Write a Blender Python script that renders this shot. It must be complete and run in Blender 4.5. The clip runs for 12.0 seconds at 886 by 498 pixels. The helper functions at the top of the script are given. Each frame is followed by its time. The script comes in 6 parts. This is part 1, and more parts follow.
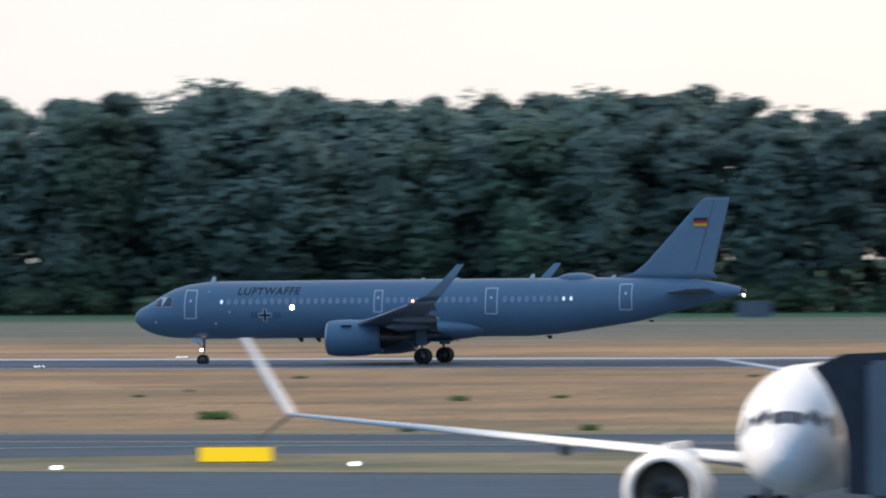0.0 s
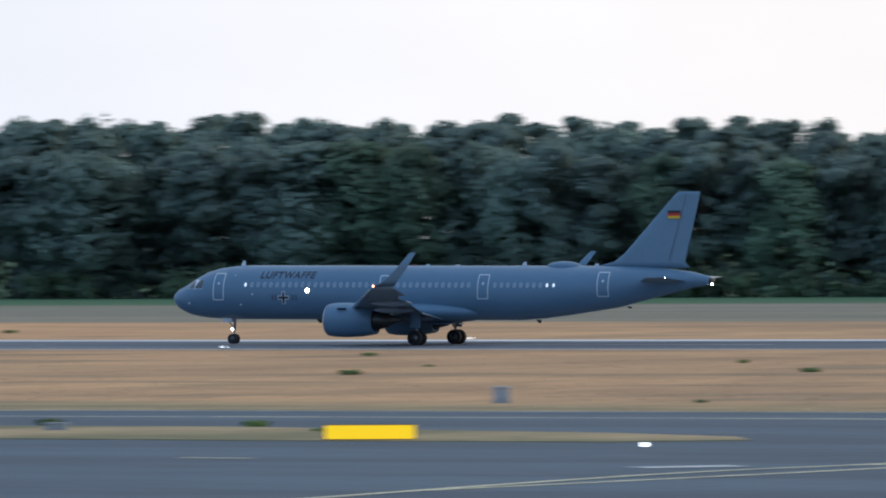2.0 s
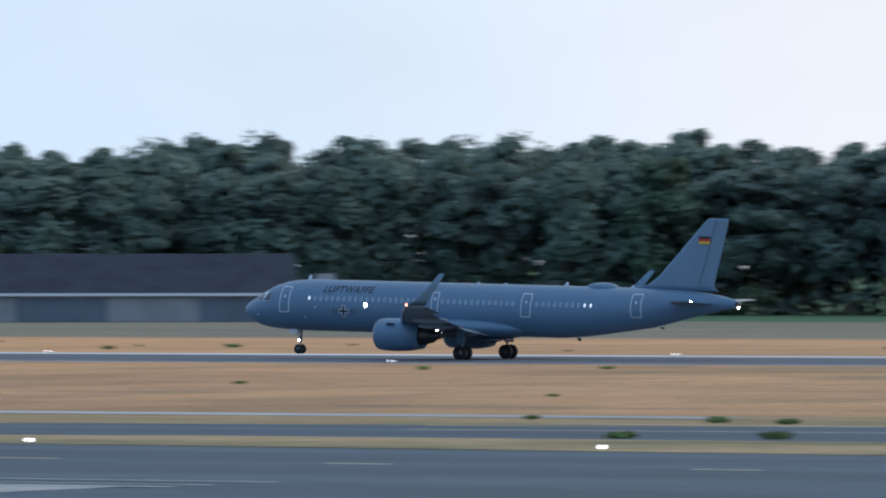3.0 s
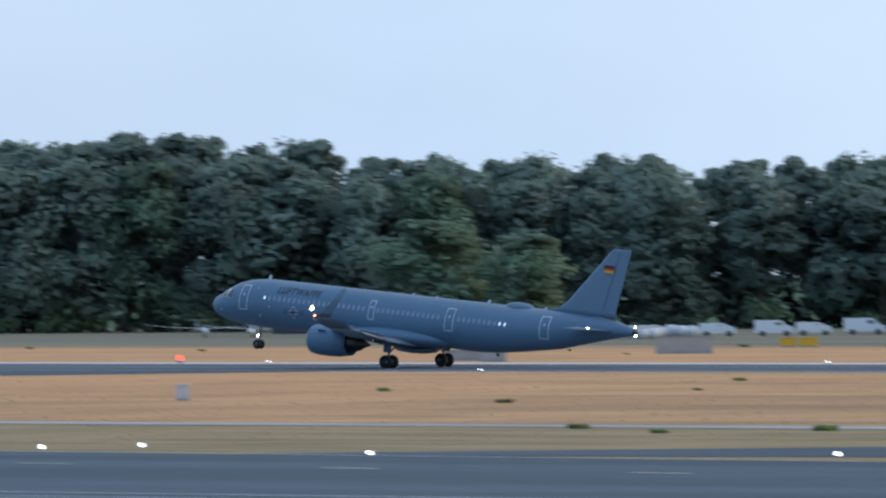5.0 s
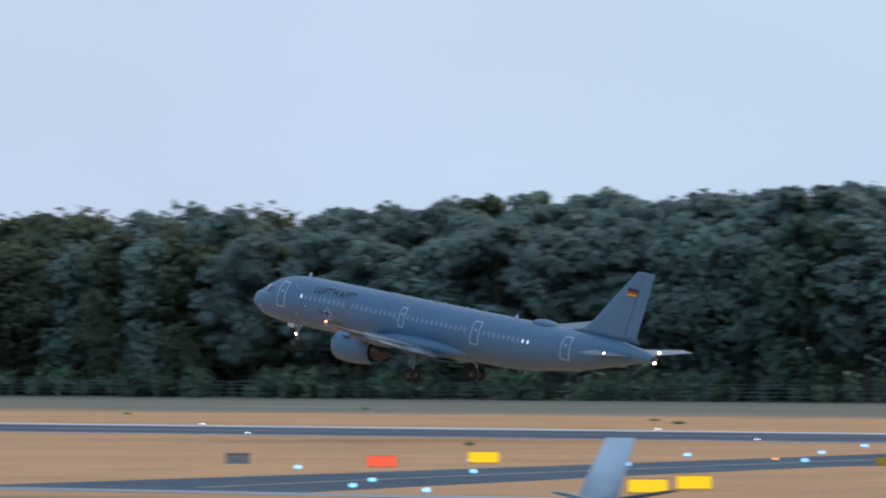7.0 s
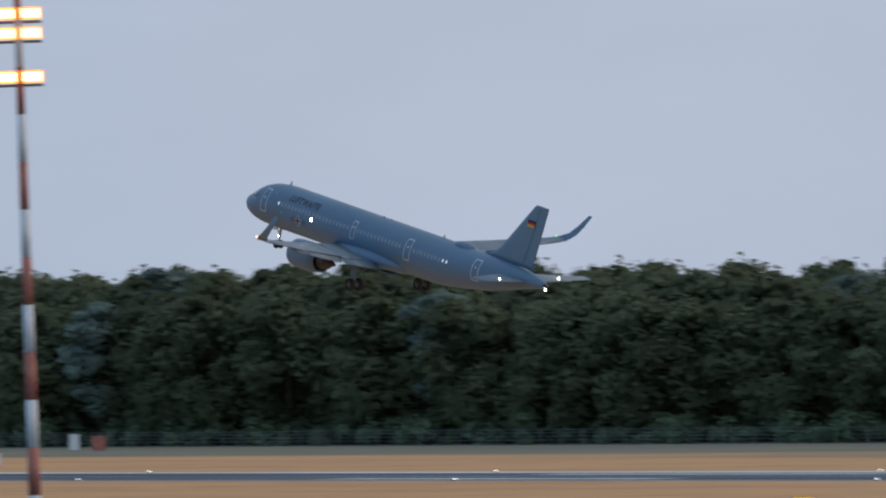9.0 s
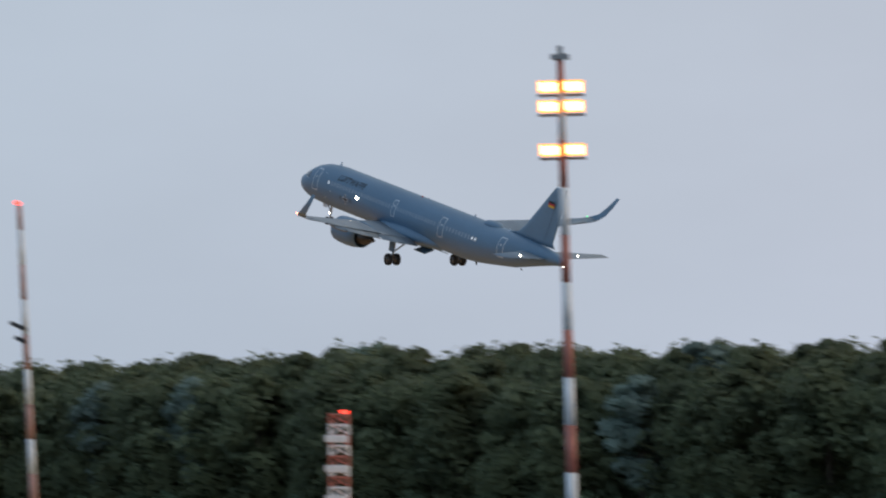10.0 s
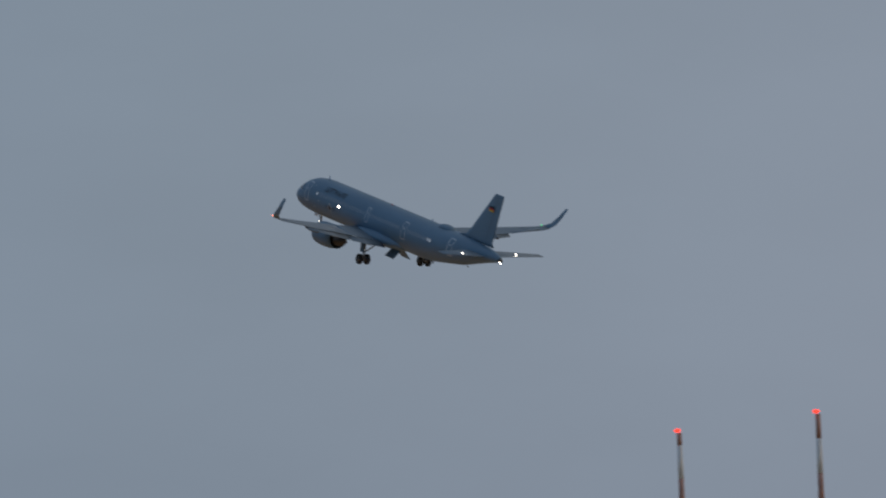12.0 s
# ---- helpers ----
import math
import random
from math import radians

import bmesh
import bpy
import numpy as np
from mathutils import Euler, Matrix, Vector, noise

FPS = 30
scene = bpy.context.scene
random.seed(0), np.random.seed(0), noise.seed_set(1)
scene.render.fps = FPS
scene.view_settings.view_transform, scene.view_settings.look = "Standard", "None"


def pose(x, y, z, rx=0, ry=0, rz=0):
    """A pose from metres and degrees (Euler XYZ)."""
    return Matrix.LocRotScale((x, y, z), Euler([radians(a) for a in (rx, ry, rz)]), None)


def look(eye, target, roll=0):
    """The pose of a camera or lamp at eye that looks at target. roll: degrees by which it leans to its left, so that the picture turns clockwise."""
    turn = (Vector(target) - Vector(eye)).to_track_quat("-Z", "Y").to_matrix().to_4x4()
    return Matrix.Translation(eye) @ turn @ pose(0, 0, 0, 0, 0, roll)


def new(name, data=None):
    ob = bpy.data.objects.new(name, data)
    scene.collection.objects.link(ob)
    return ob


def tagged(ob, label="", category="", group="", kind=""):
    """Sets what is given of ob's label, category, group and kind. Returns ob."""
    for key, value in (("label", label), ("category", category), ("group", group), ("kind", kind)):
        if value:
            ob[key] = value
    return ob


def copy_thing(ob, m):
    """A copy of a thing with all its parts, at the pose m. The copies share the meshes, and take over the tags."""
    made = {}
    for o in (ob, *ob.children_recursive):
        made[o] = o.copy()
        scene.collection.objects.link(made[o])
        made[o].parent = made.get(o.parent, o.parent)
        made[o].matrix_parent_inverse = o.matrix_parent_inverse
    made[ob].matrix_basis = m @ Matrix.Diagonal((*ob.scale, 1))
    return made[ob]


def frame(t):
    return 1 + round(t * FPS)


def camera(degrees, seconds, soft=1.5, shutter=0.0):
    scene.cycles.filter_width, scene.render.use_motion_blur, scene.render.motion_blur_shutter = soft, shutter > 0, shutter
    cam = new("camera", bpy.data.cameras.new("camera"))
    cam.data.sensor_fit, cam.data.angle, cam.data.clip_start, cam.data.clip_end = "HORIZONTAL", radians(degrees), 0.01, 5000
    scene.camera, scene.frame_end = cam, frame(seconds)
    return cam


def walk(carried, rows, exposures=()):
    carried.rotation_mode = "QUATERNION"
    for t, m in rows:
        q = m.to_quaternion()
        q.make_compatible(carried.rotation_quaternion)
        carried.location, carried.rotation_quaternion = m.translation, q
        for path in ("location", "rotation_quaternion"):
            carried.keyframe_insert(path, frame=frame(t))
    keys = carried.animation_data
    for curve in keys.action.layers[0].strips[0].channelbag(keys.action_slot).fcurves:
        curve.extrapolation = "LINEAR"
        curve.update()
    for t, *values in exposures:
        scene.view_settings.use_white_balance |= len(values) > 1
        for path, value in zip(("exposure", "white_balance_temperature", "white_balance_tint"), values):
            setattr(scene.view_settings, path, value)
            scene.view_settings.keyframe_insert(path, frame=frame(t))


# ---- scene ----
# ---- camera and its way ----
cam = camera(5.573, 12.0, soft=2.0, shutter=0.38)


def shot(x, y, pan, tilt, roll):
    return pose(x, y, 8.427, 90 + tilt, 0, pan) @ pose(0, 0, 0, 0, 0, roll)


CAM = [
    (0.00, 46.000, -52.000, 12.0420, -0.0195, -0.2804),
    (0.30, 46.000, -52.000, 13.7893, -0.0653, -0.6012),
    (0.50, 46.000, -52.000, 14.9273, -0.0873, -0.6759),
    (0.80, 46.000, -52.000, 16.5901, -0.1017, -0.4881),
    (1.00, 46.000, -52.000, 17.7292, -0.1082, -0.3119),
    (1.30, 46.000, -52.000, 19.5252, -0.1229, -0.2011),
    (1.50, 46.000, -52.000, 20.6689, -0.1245, -0.2180),
    (1.80, 46.000, -52.000, 22.1868, -0.1040, -0.3002),
    (2.00, 46.000, -52.000, 23.1959, -0.0923, -0.3193),
    (2.30, 46.000, -52.000, 24.8804, -0.0902, -0.2209),
    (2.50, 46.000, -52.000, 26.0410, -0.0656, -0.1329),
    (2.70, 46.000, -52.000, 27.1591, -0.0095, -0.0795),
    (2.80, 46.000, -52.000, 27.6992, 0.0119, -0.0659),
    (2.90, 46.000, -52.000, 28.2276, 0.0249, -0.0597),
    (3.00, 46.000, -52.000, 28.7447, 0.0307, -0.0600),
    (3.10, 46.000, -52.000, 29.2510, 0.0305, -0.0664),
    (3.20, 46.000, -52.000, 29.7471, 0.0255, -0.0781),
    (3.30, 46.000, -52.000, 30.2334, 0.0168, -0.0945),
    (3.40, 46.000, -52.000, 30.7106, 0.0056, -0.1149),
    (3.50, 46.000, -52.000, 31.1790, -0.0069, -0.1386),
    (3.60, 46.000, -52.000, 31.6392, -0.0196, -0.1650),
    (3.70, 45.796, -51.770, 32.0917, -0.0312, -0.1934),
    (3.80, 45.264, -51.173, 32.5371, -0.0407, -0.2232),
    (3.90, 44.405, -50.209, 32.9758, -0.0468, -0.2536),
    (4.00, 43.220, -48.877, 33.4084, -0.0483, -0.2841),
    (4.10, 41.707, -47.177, 33.8353, -0.0441, -0.3139),
    (4.20, 39.867, -45.110, 34.2571, -0.0331, -0.3423),
    (4.30, 37.700, -42.676, 34.6743, -0.0140, -0.3688),
    (4.40, 35.328, -40.012, 35.0834, 0.0120, -0.3921),
    (4.50, 32.956, -37.348, 35.4650, 0.0340, -0.4086),
    (4.60, 30.585, -34.684, 35.8023, 0.0431, -0.4154),
    (4.70, 28.213, -32.020, 36.1052, 0.0453, -0.4148),
    (4.80, 25.842, -29.356, 36.3900, 0.0511, -0.4105),
    (4.90, 23.470, -26.692, 36.6731, 0.0706, -0.4060),
    (5.00, 21.099, -24.028, 36.9709, 0.1141, -0.4049),
    (5.10, 18.727, -21.364, 37.2970, 0.1878, -0.4114),
    (5.20, 16.355, -18.700, 37.6536, 0.2821, -0.4317),
    (5.30, 13.984, -16.036, 38.0399, 0.3831, -0.4724),
    (5.40, 11.612, -13.372, 38.4552, 0.4772, -0.5404),
    (5.50, 9.241, -10.708, 38.8989, 0.5508, -0.6424),
    (5.60, 6.869, -8.044, 39.3691, 0.5936, -0.7790),
    (5.70, 4.498, -5.380, 39.8589, 0.6097, -0.9267),
    (5.80, 2.126, -2.716, 40.3604, 0.6069, -1.0557),
    (5.90, -0.246, -0.052, 40.8654, 0.5926, -1.1363),
    (6.00, -2.617, 2.612, 41.3660, 0.5745, -1.1389),
    (6.10, -4.989, 5.276, 41.8558, 0.5589, -1.0444),
    (6.20, -7.360, 7.940, 42.3346, 0.5471, -0.8765),
    (6.30, -9.732, 10.604, 42.8041, 0.5389, -0.6698),
    (6.40, -12.103, 13.268, 43.2657, 0.5340, -0.4586),
    (6.50, -14.475, 15.932, 43.7210, 0.5324, -0.2775),
    (6.60, -16.847, 18.596, 44.1698, 0.5338, -0.1510),
    (6.70, -19.218, 21.260, 44.6048, 0.5371, -0.0647),
    (6.80, -21.590, 23.924, 45.0187, 0.5415, 0.0020),
    (6.90, -23.961, 26.588, 45.4123, 0.5468, 0.0532),
    (7.00, -26.333, 29.252, 45.7883, 0.5529, 0.0890),
    (7.10, -28.704, 31.916, 46.1493, 0.5601, 0.1097),
    (7.20, -31.076, 34.580, 46.4979, 0.5683, 0.1154),
    (7.30, -33.447, 37.244, 46.8369, 0.5775, 0.1063),
    (7.40, -35.819, 39.908, 47.1688, 0.5879, 0.0826),
    (7.50, -38.191, 42.572, 47.4963, 0.5995, 0.0444),
    (7.60, -40.562, 45.236, 47.8222, 0.6123, -0.0081),
    (7.70, -42.934, 47.900, 48.1489, 0.6264, -0.0747),
    (7.80, -45.244, 50.495, 48.4793, 0.6417, -0.1553),
    (7.90, -47.248, 52.746, 48.8159, 0.6585, -0.2496),
    (8.00, -48.924, 54.629, 49.1614, 0.6767, -0.3575),
    (8.10, -50.273, 56.145, 49.5184, 0.6964, -0.4788),
    (8.20, -51.296, 57.293, 49.8897, 0.7176, -0.6134),
    (8.30, -51.991, 58.074, 50.2778, 0.7403, -0.7610),
    (8.40, -52.359, 58.487, 50.6830, 0.7643, -0.9139),
    (8.50, -52.420, 58.556, 51.0955, 0.7874, -1.0339),
    (8.60, -52.420, 58.556, 51.5042, 0.8078, -1.0852),
    (9.00, -52.420, 58.556, 52.9973, 0.8814, -0.7867),
    (9.30, -52.420, 58.556, 53.9134, 0.9620, -0.4064),
    (9.50, -52.420, 58.556, 54.5440, 1.0442, -0.2307),
    (9.80, -52.420, 58.556, 55.6541, 1.2243, -0.1953),
    (10.00, -52.420, 58.556, 56.4011, 1.3791, -0.2784),
    (10.30, -52.420, 58.556, 57.3655, 1.6402, -0.4350),
    (10.50, -52.420, 58.556, 57.9160, 1.7955, -0.4573),
    (10.80, -52.420, 58.556, 58.6681, 1.9686, -0.2786),
    (11.00, -52.420, 58.556, 59.1812, 2.0964, -0.1332),
    (11.30, -52.420, 58.556, 60.0137, 2.3616, -0.0352),
    (11.50, -52.420, 58.556, 60.5241, 2.5230, 0.0053),
    (11.80, -52.420, 58.556, 61.1094, 2.6521, 0.1268),
    (12.00, -52.420, 58.556, 61.4294, 2.6934, 0.2340),
]
walk(cam, [(r[0], shot(*r[1:])) for r in CAM],
     exposures=[(0.0, 0.0, 6500, 10), (2.5, 0.0, 6500, 10), (5.0, 0.0, 6500, 10), (6.5, 0.0, 6500, 10), (8.5, -0.36, 6500, 10), (9.0, -0.42, 6900, 10), (9.5, -0.4, 7300, 10), (10.0, -0.28, 7400, 10), (10.5, -0.45, 7300, 10), (11.0, -0.76, 7100, 10), (12.0, -1.25, 7050, 10)])

# ---- sky and light: dusk, the bright sky over the woods, the dark blue sky behind the camera ----
GLOW = Vector((0.45, 0.89, 0.0)).normalized()
world = bpy.data.worlds.new("dusk_sky")
scene.world = world
world.use_nodes = True
wn, wl = world.node_tree.nodes, world.node_tree.links
wn.clear()


def wnode(kind, **values):
    nd = wn.new(kind)
    for k, v in values.items():
        if k == "operation":
            nd.operation = v
        elif k == "blend_type":
            nd.blend_type = v
    return nd


coord = wnode("ShaderNodeTexCoord")
dotp = wnode("ShaderNodeVectorMath", operation="DOT_PRODUCT")
wl.new(coord.outputs["Generated"], dotp.inputs[0])
dotp.inputs[1].default_value = GLOW
az = wnode("ShaderNodeMapRange")
wl.new(dotp.outputs["Value"], az.inputs["Value"])
az.inputs["From Min"].default_value, az.inputs["From Max"].default_value = -1.0, 1.0
ramp = wnode("ShaderNodeValToRGB")
wl.new(az.outputs[0], ramp.inputs[0])
stops = [(0.0, (0.25, 0.46, 0.78)), (0.30, (0.345, 0.55, 0.87)), (0.50, (0.467, 0.62, 0.84)), (0.60, (0.562, 0.675, 0.90)), (0.665, (0.545, 0.70, 0.90)), (0.72, (0.55, 0.73, 0.97)),
         (0.775, (0.66, 0.82, 1.0)), (0.80, (0.82, 0.88, 0.98)), (0.83, (0.93, 0.94, 0.97)), (0.86, (0.97, 0.955, 0.95)), (0.89, (0.98, 0.955, 0.92)), (1.0, (1.25, 0.95, 0.72))]
ramp.color_ramp.elements[0].position, ramp.color_ramp.elements[0].color = stops[0][0], (*stops[0][1], 1)
ramp.color_ramp.elements[1].position, ramp.color_ramp.elements[1].color = stops[-1][0], (*stops[-1][1], 1)
for pos, col in stops[1:-1]:
    el = ramp.color_ramp.elements.new(pos)
    el.color = (*col, 1)
# thin high cloud
wmap = wnode("ShaderNodeMapping")
wl.new(coord.outputs["Generated"], wmap.inputs[0])
wmap.inputs["Scale"].default_value = (9, 9, 22)
wnoise = wnode("ShaderNodeTexNoise")
wl.new(wmap.outputs[0], wnoise.inputs[0])
wnoise.inputs["Scale"].default_value, wnoise.inputs["Detail"].default_value = 1.6, 5
wr = wnode("ShaderNodeMapRange")
wl.new(wnoise.outputs[0], wr.inputs["Value"])
wr.inputs["From Min"].default_value, wr.inputs["From Max"].default_value = 0.3, 0.7
wr.inputs["To Min"].default_value, wr.inputs["To Max"].default_value = 0.955, 1.045
cloud = wnode("ShaderNodeMix")
cloud.data_type, cloud.blend_type = "RGBA", "MULTIPLY"
cloud.inputs[0].default_value = 1.0
wl.new(ramp.outputs[0], cloud.inputs[6])
wl.new(wr.outputs[0], cloud.inputs[7])
sky = wnode("ShaderNodeTexSky")
sky.sky_type, sky.sun_disc = "NISHITA", False
sky.sun_elevation, sky.sun_rotation = radians(1.5), math.atan2(GLOW.x, GLOW.y)
add = wnode("ShaderNodeMix")
add.data_type, add.blend_type = "RGBA", "ADD"
add.inputs[0].default_value = 0.02
wl.new(cloud.outputs[2], add.inputs[6])
wl.new(sky.outputs[0], add.inputs[7])
bg = wnode("ShaderNodeBackground")
bg.inputs["Strength"].default_value = 1.0
wl.new(add.outputs[2], bg.inputs["Color"])
wout = wnode("ShaderNodeOutputWorld")
wl.new(bg.outputs[0], wout.inputs[0])

sun = new("sun", bpy.data.lights.new("sun", "SUN"))
sun.data.energy, sun.data.angle, sun.data.color = 0.35, radians(25), (1.0, 0.82, 0.66)
sun.matrix_world = look((0, 0, 0), (-GLOW.x * 0.97, -GLOW.y * 0.97, -0.30))


# ---- materials ----
def mat(name, color, rough=0.6, metal=0.0, vary=0.0, scale=1.0, fine=0.0, fscale=20.0, stretch=(1, 1, 1), bump=0.0, bdist=0.02, alt=None, rnd=0.0, spec=0.5, island=0.0, thin=0.0):
    m = bpy.data.materials.new(name)
    m.use_nodes = True
    n, l = m.node_tree.nodes, m.node_tree.links
    b = n["Principled BSDF"]
    b.inputs["Roughness"].default_value, b.inputs["Metallic"].default_value = rough, metal
    b.inputs["Specular IOR Level"].default_value = spec
    if not (vary or fine or rnd or bump or island):
        b.inputs["Base Color"].default_value = (*color, 1)
        return m
    tc = n.new("ShaderNodeTexCoord")
    mp = n.new("ShaderNodeMapping")
    l.new(tc.outputs["Object"], mp.inputs[0])
    mp.inputs["Scale"].default_value = stretch
    big = n.new("ShaderNodeTexNoise")
    big.inputs["Scale"].default_value, big.inputs["Detail"].default_value = scale, 4
    sml = n.new("ShaderNodeTexNoise")
    sml.inputs["Scale"].default_value, sml.inputs["Detail"].default_value = fscale, 3
    for x in (big, sml):
        l.new(mp.outputs[0], x.inputs[0])
    mix = n.new("ShaderNodeMix")
    mix.data_type = "RGBA"
    alt = alt or tuple(c * (1 - vary) for c in color)
    mix.inputs[6].default_value, mix.inputs[7].default_value = (*color, 1), (*alt, 1)
    mr = n.new("ShaderNodeMapRange")
    l.new(big.outputs[0], mr.inputs["Value"])
    mr.inputs["From Min"].default_value, mr.inputs["From Max"].default_value = 0.42, 0.62
    l.new(mr.outputs[0], mix.inputs[0])
    hsv = n.new("ShaderNodeHueSaturation")
    l.new(mix.outputs[2], hsv.inputs["Color"])
    m2 = n.new("ShaderNodeMapRange")
    l.new(sml.outputs[0], m2.inputs["Value"])
    m2.inputs["From Min"].default_value, m2.inputs["From Max"].default_value = 0.3, 0.7
    m2.inputs["To Min"].default_value, m2.inputs["To Max"].default_value = 1 - fine, 1 + fine
    val = m2.outputs[0]
    for amount, kind, out in ((rnd, "ShaderNodeObjectInfo", "Random"), (island, "ShaderNodeNewGeometry", "Random Per Island")):
        if amount:
            oi = n.new(kind)
            m3 = n.new("ShaderNodeMapRange")
            l.new(oi.outputs[out], m3.inputs["Value"])
            m3.inputs["To Min"].default_value, m3.inputs["To Max"].default_value = 1 - amount, 1 + amount
            mu = n.new("ShaderNodeMath")
            mu.operation = "MULTIPLY"
            l.new(val, mu.inputs[0])
            l.new(m3.outputs[0], mu.inputs[1])
            val = mu.outputs[0]
    l.new(val, hsv.inputs["Value"])
    l.new(hsv.outputs[0], b.inputs["Base Color"])
    if thin:
        tl, ms = n.new("ShaderNodeBsdfTranslucent"), n.new("ShaderNodeAddShader")
        l.new(hsv.outputs[0], tl.inputs["Color"])
        l.new(b.outputs[0], ms.inputs[0])
        l.new(tl.outputs[0], ms.inputs[1])
        l.new(ms.outputs[0], n["Material Output"].inputs["Surface"])
    if bump:
        bp = n.new("ShaderNodeBump")
        bp.inputs["Strength"].default_value, bp.inputs["Distance"].default_value = bump, bdist
        l.new(sml.outputs[0], bp.inputs["Height"])
        l.new(bp.outputs[0], b.inputs["Normal"])
    return m


def glow(name, color, strength):
    m = bpy.data.materials.new(name)
    m.use_nodes = True
    b = m.node_tree.nodes["Principled BSDF"]
    b.inputs["Base Color"].default_value = (*color, 1)
    b.inputs["Emission Color"].default_value = (*color, 1)
    b.inputs["Emission Strength"].default_value = strength
    return m


GREY_PAINT = mat("grey_aircraft_paint", (0.118, 0.212, 0.308), 0.42, vary=0.08, scale=0.35, fine=0.03, fscale=3.0, stretch=(0.3, 1, 1))
GREY_FIN = mat("grey_fin_paint", (0.140, 0.235, 0.322), 0.42, vary=0.06, scale=0.3, fine=0.03, fscale=2.5)
WING_PAINT = mat("wing_grey_paint", (0.20, 0.245, 0.285), 0.45, vary=0.15, scale=0.6, fine=0.05, fscale=4.0, stretch=(0.4, 1, 1))
BARE = mat("bare_metal_edge", (0.62, 0.63, 0.64), 0.28, 0.9, vary=0.1, scale=0.8)
DARK_METAL = mat("dark_hot_metal", (0.10, 0.095, 0.09), 0.4, 0.8, vary=0.3, scale=2.0)
STRUT = mat("strut_grey", (0.28, 0.29, 0.30), 0.45, 0.3, vary=0.2, scale=3.0)
TYRE = mat("tyre_rubber", (0.018, 0.018, 0.02), 0.8, vary=0.3, scale=3.0)
BLACK = mat("dark_marking", (0.03, 0.035, 0.045), 0.5)
LINE = mat("door_outline_paint", (0.66, 0.70, 0.74), 0.5)
WINFRAME = mat("window_frame_grey", (0.36, 0.44, 0.52), 0.5)
GLASS = mat("dark_window_glass", (0.16, 0.19, 0.23), 0.12, spec=0.8)
# pale base colour stands in for brightness reflected in the cabin windows
CABIN_GLASS_REFLECT = mat("cabin_window_sky_tint", (0.25, 0.32, 0.40), 0.2, spec=0.6)
SERIAL = mat("faded_serial_grey", (0.09, 0.13, 0.18), 0.5)
WINLIT = glow("lit_cabin_window", (0.85, 0.92, 1.0), 0.7)
FLAG_K, FLAG_R, FLAG_G = mat("flag_black", (0.02, 0.02, 0.02)), mat("flag_red", (0.55, 0.03, 0.03)), mat("flag_gold", (0.75, 0.45, 0.03))
LAMP = glow("white_landing_light", (1.0, 0.95, 0.85), 25)
LAMP_RED, LAMP_ORANGE = glow("red_obstacle_light", (1.0, 0.06, 0.04), 3.5), glow("amber_light", (1.0, 0.30, 0.06), 2.6)
LAMP_BLUE, LAMP_WHITE = glow("blue_taxiway_light", (0.22, 0.55, 1.0), 2.4), glow("white_edge_light", (0.88, 0.94, 1.0), 4)
# orange halo round the floodlights, put into a glowing material
FLOOD_HALO = glow("floodlight_halo", (1.0, 0.36, 0.08), 2.2)
FLOOD = glow("sodium_floodlight", (1.0, 0.62, 0.28), 8)
SIGN_Y, SIGN_R = glow("lit_yellow_sign", (0.95, 0.60, 0.01), 0.75), glow("lit_red_sign", (0.9, 0.10, 0.04), 0.9)
WHITE_PAINT = mat("white_gloss_paint", (0.80, 0.81, 0.83), 0.25, vary=0.05, scale=0.5, fine=0.02)
RED_BAND, WHITE_BAND = mat("red_band_paint", (0.50, 0.175, 0.13), 0.55, vary=0.2, scale=1.2, fine=0.06), mat("white_band_paint", (0.80, 0.80, 0.80), 0.55, vary=0.12, scale=1.2, fine=0.05)
# duller red for the twin masts: haze and backlight put into the paint
VEILED_BAND = mat("veiled_red_band_paint", (0.50, 0.27, 0.22), 0.6, vary=0.25, scale=1.2, fine=0.08)
CONCRETE = mat("weathered_concrete", (0.40, 0.40, 0.39), 0.85, vary=0.2, scale=0.15, fine=0.08, fscale=2.0, bump=0.2)
ASPHALT = mat("worn_asphalt", (0.055, 0.085, 0.112), 0.8, spec=0.25, fine=0.16, fscale=0.9, vary=0.28, scale=0.05, stretch=(0.35, 1.6, 1), bump=0.25, bdist=0.03, alt=(0.082, 0.124, 0.158))
RUNWAY_TAR = mat("runway_asphalt", (0.095, 0.112, 0.135), 0.9, spec=0.12, fine=0.14, fscale=0.6, vary=0.25, scale=0.06, stretch=(0.15, 1.5, 1), bump=0.2, bdist=0.03, alt=(0.16, 0.175, 0.195))
PALE_TAR = mat("pale_shoulder", (0.46, 0.46, 0.46), 0.75, vary=0.3, scale=0.08, fine=0.1, fscale=0.7, stretch=(0.2, 1, 1))
PALE_EDGE = mat("bright_worn_concrete_edge", (0.76, 0.76, 0.75), 0.8, vary=0.2, scale=0.08, fine=0.1, fscale=0.7, stretch=(0.2, 1, 1))
MARK_W, MARK_Y = mat("worn_white_marking", (0.62, 0.63, 0.62), 0.7, vary=0.35, scale=0.6, fine=0.1, fscale=3), mat("worn_yellow_marking", (0.78, 0.70, 0.46), 0.7, vary=0.3, scale=0.6, fine=0.1, fscale=3)
TRUNK = mat("bark", (0.11, 0.075, 0.055), 0.9, vary=0.4, scale=1.5, fine=0.2, rnd=0.2, bump=0.4)
# the next two foliage colours are lightened to stand in for haze
LEAF_A_HAZED = mat("hazed_broadleaf_foliage", (0.155, 0.198, 0.162), 0.75, vary=0.3, scale=0.12, fine=0.07, fscale=1.0, rnd=0.12, island=0.05, spec=0.1, thin=0.5)
